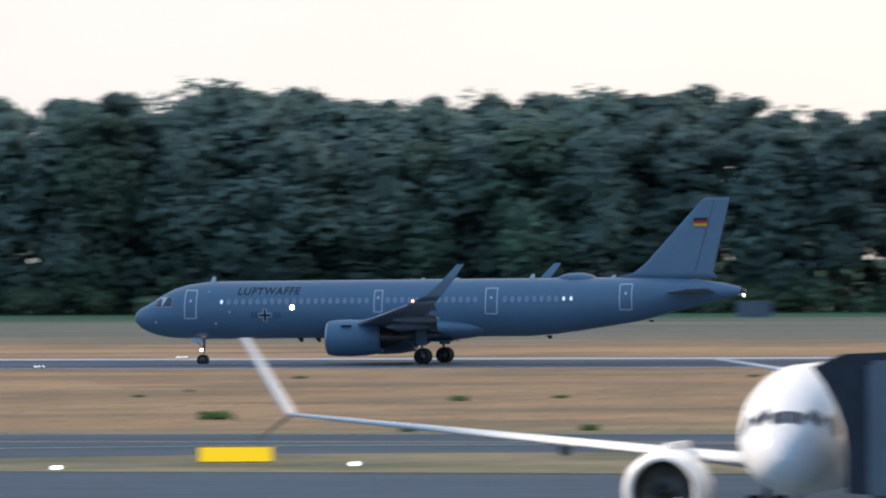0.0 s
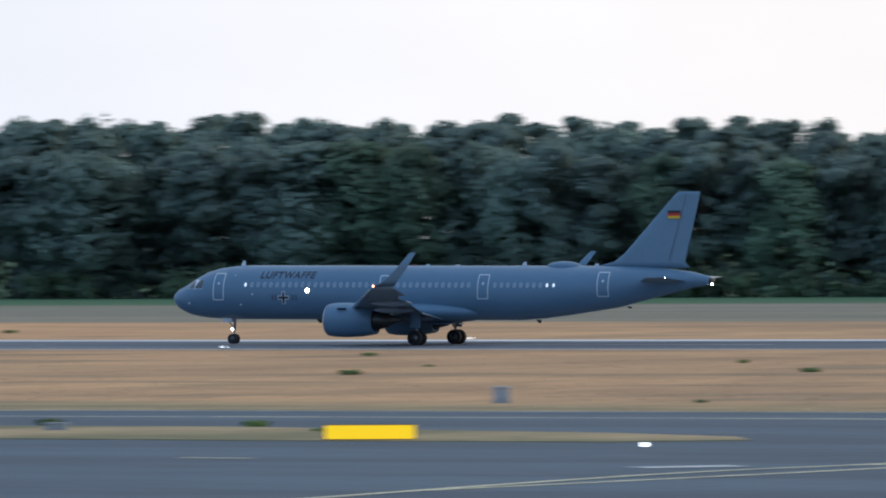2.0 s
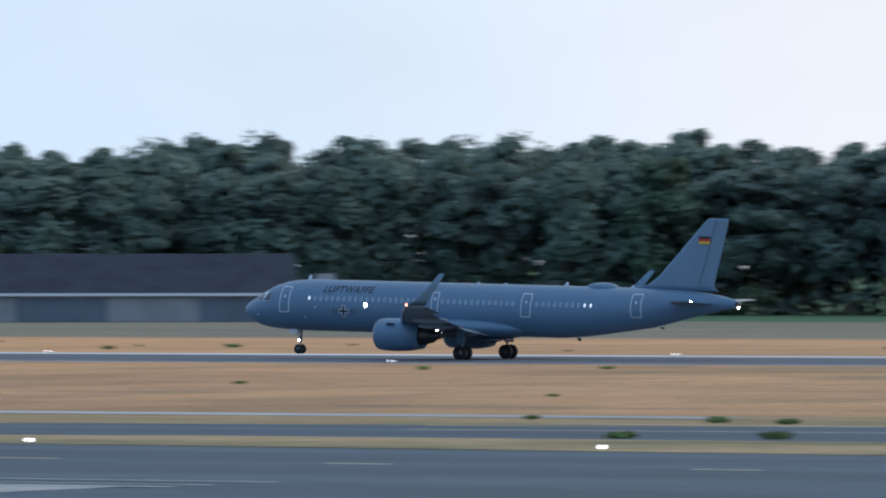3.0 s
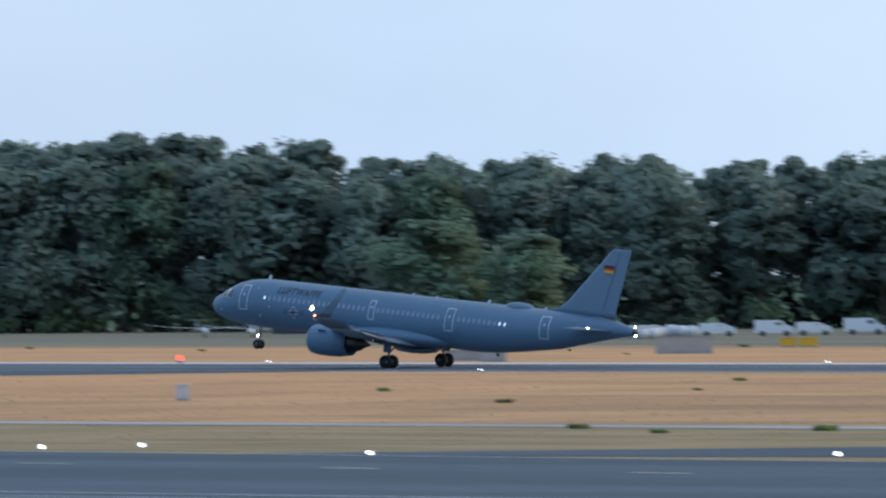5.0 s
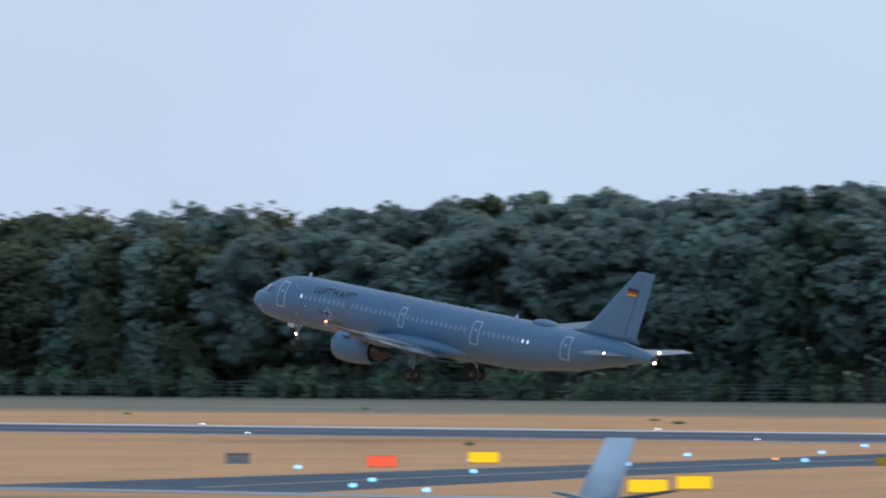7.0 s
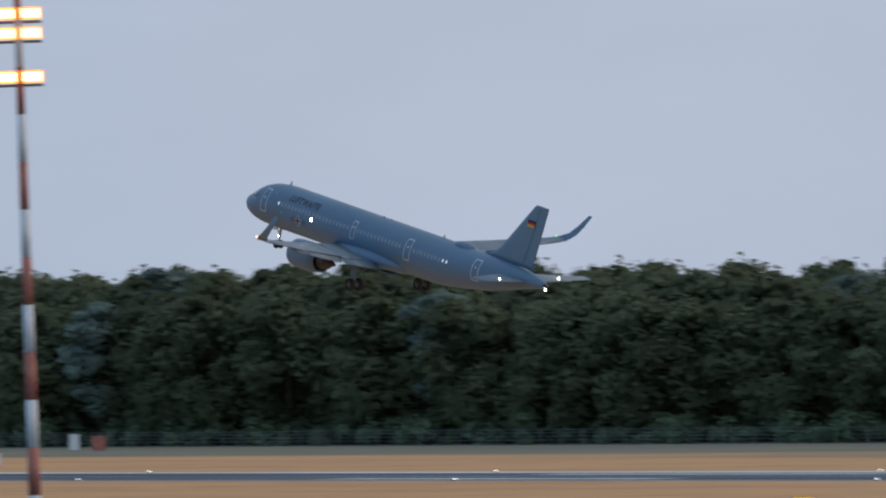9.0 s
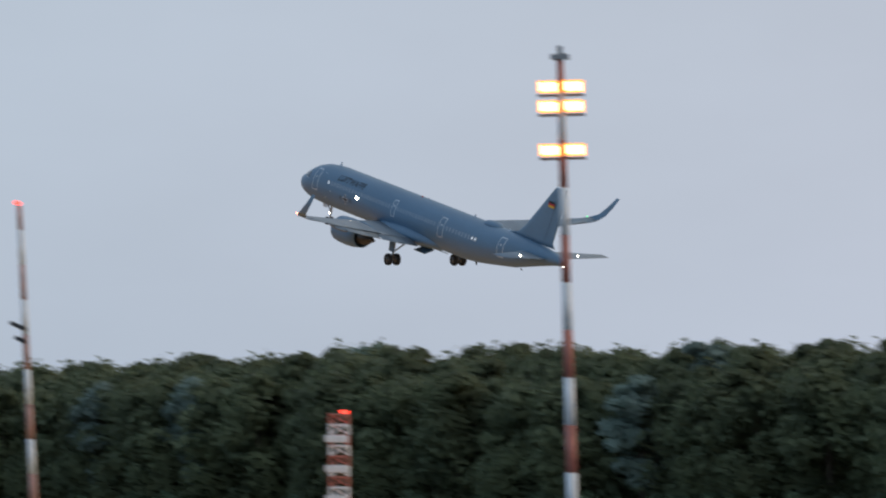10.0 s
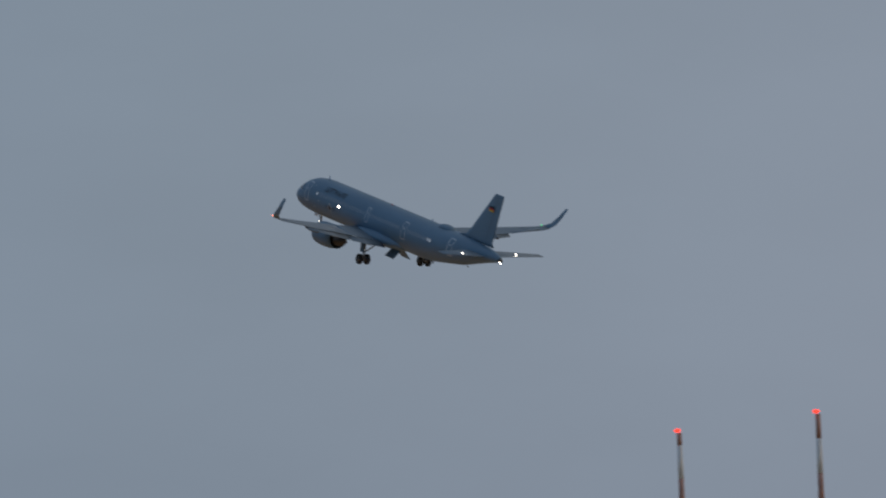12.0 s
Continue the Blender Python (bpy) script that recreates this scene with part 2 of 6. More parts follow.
LEAF_B_HAZED = mat("hazed_pine_foliage", (0.138, 0.176, 0.148), 0.8, vary=0.3, scale=0.12, fine=0.07, fscale=1.0, rnd=0.12, island=0.05, spec=0.2, thin=0.42)
LEAF_C = mat("light_broadleaf_foliage", (0.128, 0.182, 0.120), 0.75, vary=0.3, scale=0.15, fine=0.15, fscale=1.0, rnd=0.25, island=0.2, spec=0.2, thin=0.42)
# warmer green, without the haze lift, for the darker western woods
LEAF_D = mat("warm_broadleaf_foliage", (0.098, 0.110, 0.060), 0.75, vary=0.35, scale=0.12, fine=0.08, fscale=1.0, rnd=0.14, island=0.06, spec=0.1, thin=0.42)
SHRUB = mat("shrub_foliage", (0.10, 0.14, 0.08), 0.75, vary=0.5, scale=0.2, fine=0.25, fscale=1.4, rnd=0.28, island=0.28, spec=0.2, thin=0.42)
TUFT = mat("green_weed", (0.15, 0.22, 0.055), 0.8, island=0.4, rnd=0.3, fine=0.1)
STRAW = mat("dry_grass_blades", (0.70, 0.44, 0.25), 0.85, island=0.35, fine=0.15, vary=0.35, scale=0.06)
ROOF_TAIL_DARK = mat("dark_roof_and_shaded_tail", (0.05, 0.058, 0.075), 0.9, spec=0.1, vary=0.2, scale=0.3, fine=0.06)
CLAD = mat("grey_cladding", (0.30, 0.31, 0.33), 0.6, vary=0.15, scale=0.3, fine=0.05)
CLAD_BLUE = mat("slate_blue_cladding", (0.13, 0.165, 0.21), 0.6, vary=0.15, scale=0.3, fine=0.05)
# slate boards with the shadow on the shed front put into their colour
SHED_SHADED = mat("shaded_slate_boards", (0.06, 0.078, 0.105), 0.7, vary=0.2, scale=0.4, fine=0.06)
FOIL = mat("white_bale_wrap", (0.78, 0.80, 0.83), 0.35, vary=0.15, scale=1.0, fine=0.08, fscale=4, bump=0.4, bdist=0.1, rnd=0.1)
GREY_BOX = mat("grey_cabinet_paint", (0.42, 0.44, 0.46), 0.6, vary=0.15, scale=1.0, rnd=0.15)
CONCRETE_PALE = mat("pale_cabinet_paint", (0.62, 0.64, 0.66), 0.6, vary=0.15, scale=1.0)
CANOPY = mat("dark_canopy_fabric", (0.035, 0.042, 0.055), 0.75, vary=0.25, scale=1.5, fine=0.1, bump=0.3)
BRIDGE = mat("bridge_grey_panel", (0.16, 0.185, 0.22), 0.5, vary=0.15, scale=0.8)


def ground_material():
    m = bpy.data.materials.new("dry_airfield_grass")
    m.use_nodes = True
    n, l = m.node_tree.nodes, m.node_tree.links
    b = n["Principled BSDF"]
    b.inputs["Roughness"].default_value, b.inputs["Specular IOR Level"].default_value = 0.95, 0.1
    tc = n.new("ShaderNodeTexCoord")

    def noise_at(sx, sy, scale, detail, lo, hi, tmin=0.0, tmax=1.0):
        mp = n.new("ShaderNodeMapping")
        l.new(tc.outputs["Object"], mp.inputs[0])
        mp.inputs["Scale"].default_value = (sx, sy, 1)
        t = n.new("ShaderNodeTexNoise")
        t.inputs["Scale"].default_value, t.inputs["Detail"].default_value = scale, detail
        l.new(mp.outputs[0], t.inputs[0])
        r = n.new("ShaderNodeMapRange")
        l.new(t.outputs[0], r.inputs["Value"])
        for k, v in (("From Min", lo), ("From Max", hi), ("To Min", tmin), ("To Max", tmax)):
            r.inputs[k].default_value = v
        return r.outputs[0]

    def blend(fac, a, c):
        x = n.new("ShaderNodeMix")
        x.data_type = "RGBA"
        if isinstance(fac, float):
            x.inputs[0].default_value = fac
        else:
            l.new(fac, x.inputs[0])
        for i, v in ((6, a), (7, c)):
            if isinstance(v, tuple):
                x.inputs[i].default_value = (*v, 1)
            else:
                l.new(v, x.inputs[i])
        return x.outputs[2]

    tan = blend(noise_at(0.02, 0.022, 1.0, 3, 0.35, 0.65), (0.66, 0.375, 0.19), (0.50, 0.285, 0.15))
    # bare dark streaks and old growth
    tan = blend(noise_at(0.03, 0.05, 1.0, 3, 0.54, 0.64, 0, 0.6), tan, (0.24, 0.18, 0.115))
    tan = blend(noise_at(0.05, 0.10, 1.0, 3, 0.66, 0.74, 0, 0.5), tan, (0.28, 0.27, 0.11))
    tan = blend(noise_at(0.07, 0.028, 1.0, 3, 0.50, 0.62, 0, 0.4), tan, (0.26, 0.18, 0.11))
    tan = blend(noise_at(0.016, 0.011, 1.0, 3, 0.45, 0.65, 0, 0.4), tan, (0.40, 0.25, 0.14))
    sep = n.new("ShaderNodeSeparateXYZ")
    l.new(tc.outputs["Object"], sep.inputs[0])
    # the tan turns brighter and more orange towards -x
    dry = n.new("ShaderNodeMapRange")
    l.new(sep.outputs[0], dry.inputs["Value"])
    for k, v in (("From Min", -230.0), ("From Max", -420.0), ("To Min", 0.0), ("To Max", 0.55)):
        dry.inputs[k].default_value = v
    tan = blend(dry.outputs[0], tan, (0.84, 0.43, 0.20))
    wob = noise_at(0.004, 0.01, 1.0, 3, 0.3, 0.7, -35, 35)
    yy = n.new("ShaderNodeMath")
    l.new(sep.outputs[1], yy.inputs[0])
    l.new(wob, yy.inputs[1])

    def past(edge, soft):
        r = n.new("ShaderNodeMapRange")
        l.new(yy.outputs[0], r.inputs["Value"])
        r.inputs["From Min"].default_value, r.inputs["From Max"].default_value = edge - soft, edge + soft
        return r.outputs[0]
    grey = blend(noise_at(0.01, 0.06, 1.0, 5, 0.35, 0.65), (0.29, 0.25, 0.18), (0.21, 0.20, 0.145))
    col = blend(past(738, 22), tan, grey)
    col = blend(past(965, 14), col, (0.085, 0.16, 0.085))
    worn = n.new("ShaderNodeMapRange")
    l.new(past(368, 9), worn.inputs["Value"])
    worn.inputs["To Min"].default_value, worn.inputs["To Max"].default_value = 0.8, 0.0
    dull = blend(noise_at(0.05, 0.2, 1.0, 5, 0.4, 0.6), (0.40, 0.30, 0.17), (0.24, 0.21, 0.11))
    col = blend(worn.outputs[0], col, dull)
    hs = n.new("ShaderNodeHueSaturation")
    l.new(col, hs.inputs["Color"])
    l.new(noise_at(0.5, 0.12, 0.8, 4, 0.3, 0.7, 0.9, 1.1), hs.inputs["Value"])
    l.new(hs.outputs[0], b.inputs["Base Color"])
    bp = n.new("ShaderNodeBump")
    bp.inputs["Strength"].default_value, bp.inputs["Distance"].default_value = 0.08, 0.06
    l.new(noise_at(1.0, 1.0, 1.5, 4, 0.2, 0.8), bp.inputs["Height"])
    l.new(bp.outputs[0], b.inputs["Normal"])
    return m


GRASS = ground_material()


# ---- mesh helpers ----
def part(name, bm, material, parent=None, label="", smooth=False):
    me = bpy.data.meshes.new(name)
    bm.to_mesh(me)
    bm.free()
    for mt in (material if isinstance(material, (list, tuple)) else (material,)):
        me.materials.append(mt)
    if smooth:
        me.polygons.foreach_set("use_smooth", [True] * len(me.polygons))
    ob = new(name, me)
    ob.parent = parent
    if label:
        tagged(ob, label)
    return ob


def thing(name, label, category, m, group="", kind=""):
    ob = new(name)
    ob.matrix_world = m
    return tagged(ob, label, category, group, kind)


def box(bm, x0, x1, y0, y1, z0, z1, bevel=0.0, mi=0):
    r = bmesh.ops.create_cube(bm, size=1, matrix=Matrix.Translation(((x0 + x1) / 2, (y0 + y1) / 2, (z0 + z1) / 2)) @ Matrix.Diagonal((x1 - x0, y1 - y0, z1 - z0, 1)))
    vs = r["verts"]
    es = {e for v in vs for e in v.link_edges}
    fs = {f for v in vs for f in v.link_faces}
    for f in fs:
        f.material_index = mi
    if bevel:
        bmesh.ops.bevel(bm, geom=list(es), offset=bevel, segments=2, affect="EDGES")
    return bm


def cyl(bm, p, q, r0, r1=None, seg=12, caps=True):
    p, q = Vector(p), Vector(q)
    d = q - p
    m = Matrix.Translation((p + q) / 2) @ d.to_track_quat("Z", "Y").to_matrix().to_4x4()
    bmesh.ops.create_cone(bm, cap_ends=caps, segments=seg, radius1=r0, radius2=r0 if r1 is None else r1, depth=d.length, matrix=m)
    return bm


def ball(bm, c, r, sx=1, sy=1, sz=1, seg=12):
    bmesh.ops.create_uvsphere(bm, u_segments=seg, v_segments=max(6, seg // 2), radius=r, matrix=Matrix.Translation(c) @ Matrix.Diagonal((sx, sy, sz, 1)))
    return bm


def loft(bm, rings, cap=True):
    rows = [[bm.verts.new(p) for p in ring] for ring in rings]
    k = len(rows[0])
    for a, b in zip(rows, rows[1:]):
        for i in range(k):
            bm.faces.new((a[i], a[(i + 1) % k], b[(i + 1) % k], b[i]))
    if cap:
        bm.faces.new(rows[0][::-1])
        bm.faces.new(rows[-1])
    bmesh.ops.recalc_face_normals(bm, faces=bm.faces)
    return bm


def slab(bm, pts, z0, z1):
    lo = [bm.verts.new((x, y, z0)) for x, y in pts]
    hi = [bm.verts.new((x, y, z1)) for x, y in pts]
    bm.faces.new(hi)
    bm.faces.new(lo[::-1])
    for i in range(len(pts)):
        j = (i + 1) % len(pts)
        bm.faces.new((lo[i], lo[j], hi[j], hi[i]))
    bmesh.ops.recalc_face_normals(bm, faces=bm.faces)
    return bm


# ---- the grey airliner that takes off; its origin is the ground under its main wheels, its nose points to -x ----
STATIONS = [(0.0, 3.50, 0.03, 0.03), (0.12, 3.49, 0.42, 0.36), (0.5, 3.45, 0.85, 0.72), (1.0, 3.44, 1.17, 0.97), (1.6, 3.50, 1.43, 1.25), (2.2, 3.62, 1.62, 1.51),
            (3.0, 3.77, 1.79, 1.76), (4.0, 3.89, 1.90, 1.93), (5.2, 3.95, 1.95, 2.03), (6.5, 3.98, 1.975, 2.07), (29.0, 3.98, 1.975, 2.07), (31.0, 4.05, 1.96, 2.0),
            (33.0, 4.18, 1.9, 1.87), (35.0, 4.32, 1.8, 1.72), (37.0, 4.46, 1.62, 1.56), (39.0, 4.68, 1.36, 1.27), (41.0, 4.88, 1.02, 0.96), (43.0, 5.0, 0.62, 0.6),
            (44.2, 4.97, 0.34, 0.34), (44.5, 4.93, 0.16, 0.18)]


def station(x):
    for a, b in zip(STATIONS, STATIONS[1:]):
        if x <= b[0]:
            f = (x - a[0]) / (b[0] - a[0])
            return [a[i] + f * (b[i] - a[i]) for i in (1, 2, 3)]
    return STATIONS[-1][1:]


def skin(x, z, side, off=0.012):
    """A point on the hull beside (side -1 or 1) at x behind the nose and height z."""
    zc, hw, hh = station(x)
    s = max(-0.98, min(0.98, (z - zc) / hh))
    return Vector((x - 22, side * (hw * math.sqrt(1 - s * s) + off), z + off * s))


def airfoil(x0, y, z, c, t, up=(0, 0, 1), n=8, tilt=0.0):
    pts = []
    up = Vector(up)
    for i in range(2 * n):
        a = math.pi * 2 * i / (2 * n)
        u = 0.5 - 0.5 * math.cos(a)
        th = t * c * 1.35 * (math.sqrt(max(u, 0)) - u) * (1 if a <= math.pi else -0.8)
        if u > 0.98:
            th = 0.006 * (1 if a <= math.pi else -1)
        pts.append(Vector((x0 - 22 + u * c, y, z - tilt * u * c)) + up * th)
    return pts


WING = [(1.3, 14.9, 7.4, 2.45, 0.14), (3.9, 16.5, 6.0, 2.72, 0.13), (6.4, 17.9, 4.75, 3.02, 0.12), (11.5, 20.8, 3.2, 3.65, 0.11), (16.3, 23.6, 1.85, 4.35, 0.10), (16.9, 24.2, 1.6, 4.58, 0.10)]
TIP = [(16.9, 24.2, 1.6, 4.58), (17.3, 25.2, 1.1, 5.05), (17.5, 26.25, 0.82, 5.95), (17.68, 27.4, 0.5, 7.1)]


DOORS, WINGS, LEGS = [], [], []
COCKPIT = mat("cockpit_glass", (0.035, 0.04, 0.05), 0.08, spec=0.9)


def airliner():
    root = thing("airliner", "grey twin-engined military airliner taking off, gear down", "airplane", Matrix.Identity(4))
    bm = bmesh.new()
    k = 40
    xs = sorted({s[0] for s in STATIONS} | {0.04, 0.25, 0.75} | {7 + 1.5 * i for i in range(15)} | {30, 32, 34, 36, 38, 40, 42})
    rings = []
    for x in xs:
        zc, hw, hh = station(x)
        rings.append([(x - 22, hw * math.cos(2 * math.pi * i / k), zc + hh * math.sin(2 * math.pi * i / k)) for i in range(k)])
    fus = part("fuselage", loft(bm, rings), GREY_PAINT, root, "matt blue-grey painted hull", True)
    # belly fairing
    bm = bmesh.new()
    rings = []
    for i in range(13):
        u = i / 12
        s = math.sin(math.pi * min(1, max(0, u))) ** 0.45
        rings.append([(14.0 + 13.0 * u - 22, 2.45 * s * math.cos(2 * math.pi * j / 24), 2.55 + 0.98 * s * math.sin(2 * math.pi * j / 24)) for j in range(24)])
    part("belly_fairing", loft(bm, rings), GREY_PAINT, root, "", True)
    # nose windows
    for side in (-1, 1):
        for a, b, mt, off in (((1.64, 4.23), (3.14, 4.94), LINE, 0.016), ((1.68, 4.26), (2.32, 4.86), COCKPIT, 0.024), ((2.37, 4.27), (3.11, 4.92), COCKPIT, 0.024)):
            bm = bmesh.new()
            g = [[bm.verts.new(skin(a[0] + (b[0] - a[0]) * i / 4 + 0.30 * (j / 4) * (1 - 0.9 * i / 4), a[1] + (b[1] - a[1]) * (j / 4) * (0.62 + 0.38 * math.sin(math.pi * (0.25 + 0.5 * i / 4))), side, off)) for j in range(5)] for i in range(5)]
            for i in range(4):
                for j in range(4):
                    bm.faces.new((g[i][j], g[i + 1][j], g[i + 1][j + 1], g[i][j + 1]))
            part("cockpit_window" if mt is COCKPIT else "window_surround", bm, mt, fus, "dark cockpit glass" if mt is COCKPIT else "pale painted surround")
    # cabin windows
    me_cache = {}
    for side in (-1, 1):
        row = [6.85 + 0.533 * i for i in range(21)] + [19.05 + 0.533 * i for i in range(13)] + [27.6 + 0.533 * i for i in range(10)]
        for n_, x in enumerate(row):
            lit = n_ in (0, len(row) - 2, len(row) - 1)
            key = (side, lit)
            if key not in me_cache:
                bm = bmesh.new()
                ring_o, ring_i = [], []
                for j in range(10):
                    a = 2 * math.pi * j / 10
                    ring_o.append(bm.verts.new((0.145 * math.cos(a), 0, 0.215 * math.sin(a))))
                    ring_i.append(bm.verts.new((0.095 * math.cos(a), -0.006 * side, 0.155 * math.sin(a))))
                for j in range(10):
                    q = (j + 1) % 10
                    bm.faces.new((ring_o[j], ring_o[q], ring_i[q], ring_i[j]))
                f = bm.faces.new(ring_i)
                f.material_index = 1
                me = bpy.data.meshes.new("cabin_window")
                bm.to_mesh(me)
                bm.free()
                me.materials.append(WINFRAME)
                me.materials.append(WINLIT if lit else CABIN_GLASS_REFLECT)
                me_cache[key] = me
            ob = new("cabin_window", me_cache[key])
            ob.parent = fus
            p = skin(x, 4.58, side, 0.015)
            ob.matrix_basis = Matrix.Translation(p) @ pose(0, 0, 0, side * 17)
    # doors: painted outlines round a recessed seam
    for side in (-1, 1):
        for x, w, z0, z1 in ((4.55, 0.86, 3.42, 5.42), (18.35, 0.58, 3.75, 5.28), (26.6, 0.84, 3.55, 5.36), (36.3, 0.86, 3.75, 5.55)):
            bm = bmesh.new()

            def strip(path, wx, wz):
                prev = None
                for px_, pz_ in path:
                    a, b = bm.verts.new(skin(px_ - wx, pz_ - wz, side)), bm.verts.new(skin(px_ + wx, pz_ + wz, side))
                    if prev:
                        bm.faces.new((prev[0], prev[1], b, a))
                    prev = (a, b)
            for sx in (-w / 2, w / 2):
                strip([(x + sx, z0 + (z1 - z0) * i / 8) for i in range(9)], 0.035, 0)
            for zz in (z0, z1):
                strip([(x - w / 2 + w * i / 4, zz) for i in range(5)], 0, 0.035)
            strip([(x - 0.08, (z0 + z1) / 2 + 0.25), (x + 0.08, (z0 + z1) / 2 + 0.25)], 0, 0.09)
            part("cabin_door", bm, LINE, fus, "door with pale painted outline")
    # lettering, cross and serial bars on both sides
    for side in (-1, 1):
        cu = bpy.data.curves.new("lettering", "FONT")
        cu.body, cu.size, cu.space_character, cu.shear, cu.offset = "LUFTWAFFE", 0.72, 1.12, 0.16, 0.018
        tmp = new("lettering_source", cu)
        bpy.context.view_layer.update()
        me = bpy.data.meshes.new_from_object(tmp)
        bpy.data.objects.remove(tmp)
        bm = bmesh.new()
        bm.from_mesh(me)
        bpy.data.meshes.remove(me)
        wdt = max(v.co.x for v in bm.verts)
        bmesh.ops.triangulate(bm, faces=bm.faces)
        for v in bm.verts:
            u = v.co.x / wdt * 4.65
            v.co = skin(7.95 + u if side < 0 else 12.6 - u, 5.07 + v.co.y, side, 0.02)
        part("lettering", bm, BLACK, fus, "dark slanted lettering")
        for arm, mtl, off, q in ((0.47, LINE, 0.018, 0.15), (0.43, BLACK, 0.026, 0.09)):
            bm = bmesh.new()
            for dx, dz in ((arm, q), (q, arm)):
                g = [[bm.verts.new(skin(10.05 + dx * (2 * i / 4 - 1), 3.60 + dz * (2 * j / 4 - 1), side, off)) for j in range(5)] for i in range(5)]
                for i in range(4):
                    for j in range(4):
                        bm.faces.new((g[i][j], g[i + 1][j], g[i + 1][j + 1], g[i][j + 1]))
                off += 0.003
            part("cross_marking", bm, mtl, fus, "dark cross with pale edge")
        for x0 in (9.05, 10.75):
            bm = bmesh.new()
            for dx in (0, 0.27):
                g = [[bm.verts.new(skin(x0 + dx + 0.17 * i, 3.40 + 0.14 * j, side, 0.015)) for j in range(4)] for i in range(2)]
                for j in range(3):
                    bm.faces.new((g[0][j], g[1][j], g[1][j + 1], g[0][j + 1]))
            part("serial_bar", bm, SERIAL, fus)
    # small static ports and lamps on the hull
    for x, z in ((1.9, 3.15), (5.85, 5.28), (7.45, 3.85), (6.4, 3.05)):
        bm = bmesh.new()
        bmesh.ops.create_circle(bm, cap_ends=True, segments=8, radius=0.07, matrix=Matrix.Translation(skin(x, z, -1, 0.02)) @ pose(0, 0, 0, 90))
        part("hull_port", bm, LINE, fus)
    # blade aerials and the satellite dome
    for x, z, hgt in ((5.6, 5.95, 0.45), (21.0, 6.02, 0.14), (23.5, 6.02, 0.12), (29.0, 6.02, 0.32), (34.9, 6.0, 0.22), (12.0, 1.92, -0.28), (13.3, 1.92, -0.3), (30.2, 1.95, -0.25), (37.6, 2.98, -0.15)):
        bm = bmesh.new()
        lo = [(x - 22 - 0.02, 0, z), (x - 22 + 0.3, -0.03, z), (x - 22 + 0.42, 0, z), (x - 22 + 0.3, 0.03, z)]
        hi = [(x - 22 + 0.2, 0, z + hgt), (x - 22 + 0.33, -0.015, z + hgt), (x - 22 + 0.42, 0, z + hgt), (x - 22 + 0.33, 0.015, z + hgt)]
        part("blade_aerial", loft(bm, [lo, hi]), LINE if z > 5 else BLACK, root)
    part("satellite_dome", ball(bmesh.new(), (32.5 - 22, 0, 5.98), 1.0, 1.4, 0.7, 0.42, 20), GREY_PAINT, root, "low rounded dome", True)
    # wings
    for side in (-1, 1):
        bm = bmesh.new()
        rings = [airfoil(x, side * y, z, c, t, tilt=0.03) for y, x, c, z, t in WING]
        wing = part("wing", loft(bm, rings), WING_PAINT, root, "swept grey wing", True)
        WINGS.append((side, wing))
        bm = bmesh.new()
        rings = []
        for i, (y, x, c, z) in enumerate(TIP):
            lean = i / 3
            rings.append(airfoil(x, side * y, z, c, 0.09, up=(0, -side * math.sin(lean * 1.3), math.cos(lean * 1.3))))
        part("winglet", loft(bm, rings), GREY_FIN, wing, "upswept winglet", True)
        # leading edge
        bm = bmesh.new()
        rings = []
        for y, x, c, z, t in WING[1:-1]:
            pts = []
            for a in range(9):
                u = a / 8 * math.pi
                pts.append((x - 22 - 0.16 + 0.30 * (1 - math.sin(u)) * c / 5, side * y, z + 0.085 * c / 3 * math.cos(u) - 0.07))
            rings.append(pts)
        part("slat", loft(bm, rings), BARE, wing, "pale bare-metal slat", True)
        # flaps, drooped
        for (ya, xa, za, ca), (yb, xb, zb, cb) in (((2.1, 22.15, 2.35, 1.5), (6.3, 22.4, 2.78, 1.25)), ((6.5, 22.45, 2.8, 1.2), (12.6, 24.0, 3.72, 0.85))):
            bm = bmesh.new()
            rings = []
            for y, x, z, c in ((ya, xa, za, ca), (yb, xb, zb, cb)):
                rings.append([(p.x, p.y, p.z - (p.x - (x - 22)) * 0.30) for p in airfoil(x, side * y, z, c, 0.12)])
            part("flap", loft(bm, rings), WING_PAINT, wing, "lowered trailing-edge flap", True)
        part("aileron", loft(bmesh.new(), [airfoil(24.15, side * 12.8, 3.86, 0.8, 0.1), airfoil(24.85, side * 16.0, 4.42, 0.55, 0.1)]), WING_PAINT, wing, "", True)
        for y, x, z in ((3.4, 20.6, 2.1), (7.9, 21.0, 2.75), (11.2, 22.2, 3.28)):
            part("flap_fairing", ball(bmesh.new(), (x - 22 + 0.9, side * y, z), 1.0, 1.75, 0.2, 0.27, 12), WING_PAINT, wing, "", True)
        # nav light
        part("navigation_light", ball(bmesh.new(), (24.05 - 22, side * 16.8, 4.60), 0.08, seg=8), glow("port_nav_light" if side < 0 else "starboard_nav_light", (1, 0.25, 0.15) if side < 0 else (0.1, 1, 0.4), 12 if side < 0 else 1.5), wing)
        # engine
        prof = [(15.05, 1.06), (15.0, 1.14), (15.12, 1.22), (15.6, 1.29), (16.6, 1.32), (17.8, 1.26), (18.9, 1.08), (18.92, 1.0), (17.5, 0.95)]
        bm = bmesh.new()
        loft(bm, [[(x - 21.45, side * 5.75 + r * math.cos(2 * math.pi * j / 32), 1.95 + r * math.sin(2 * math.pi * j / 32)) for j in range(32)] for x, r in prof], cap=False)
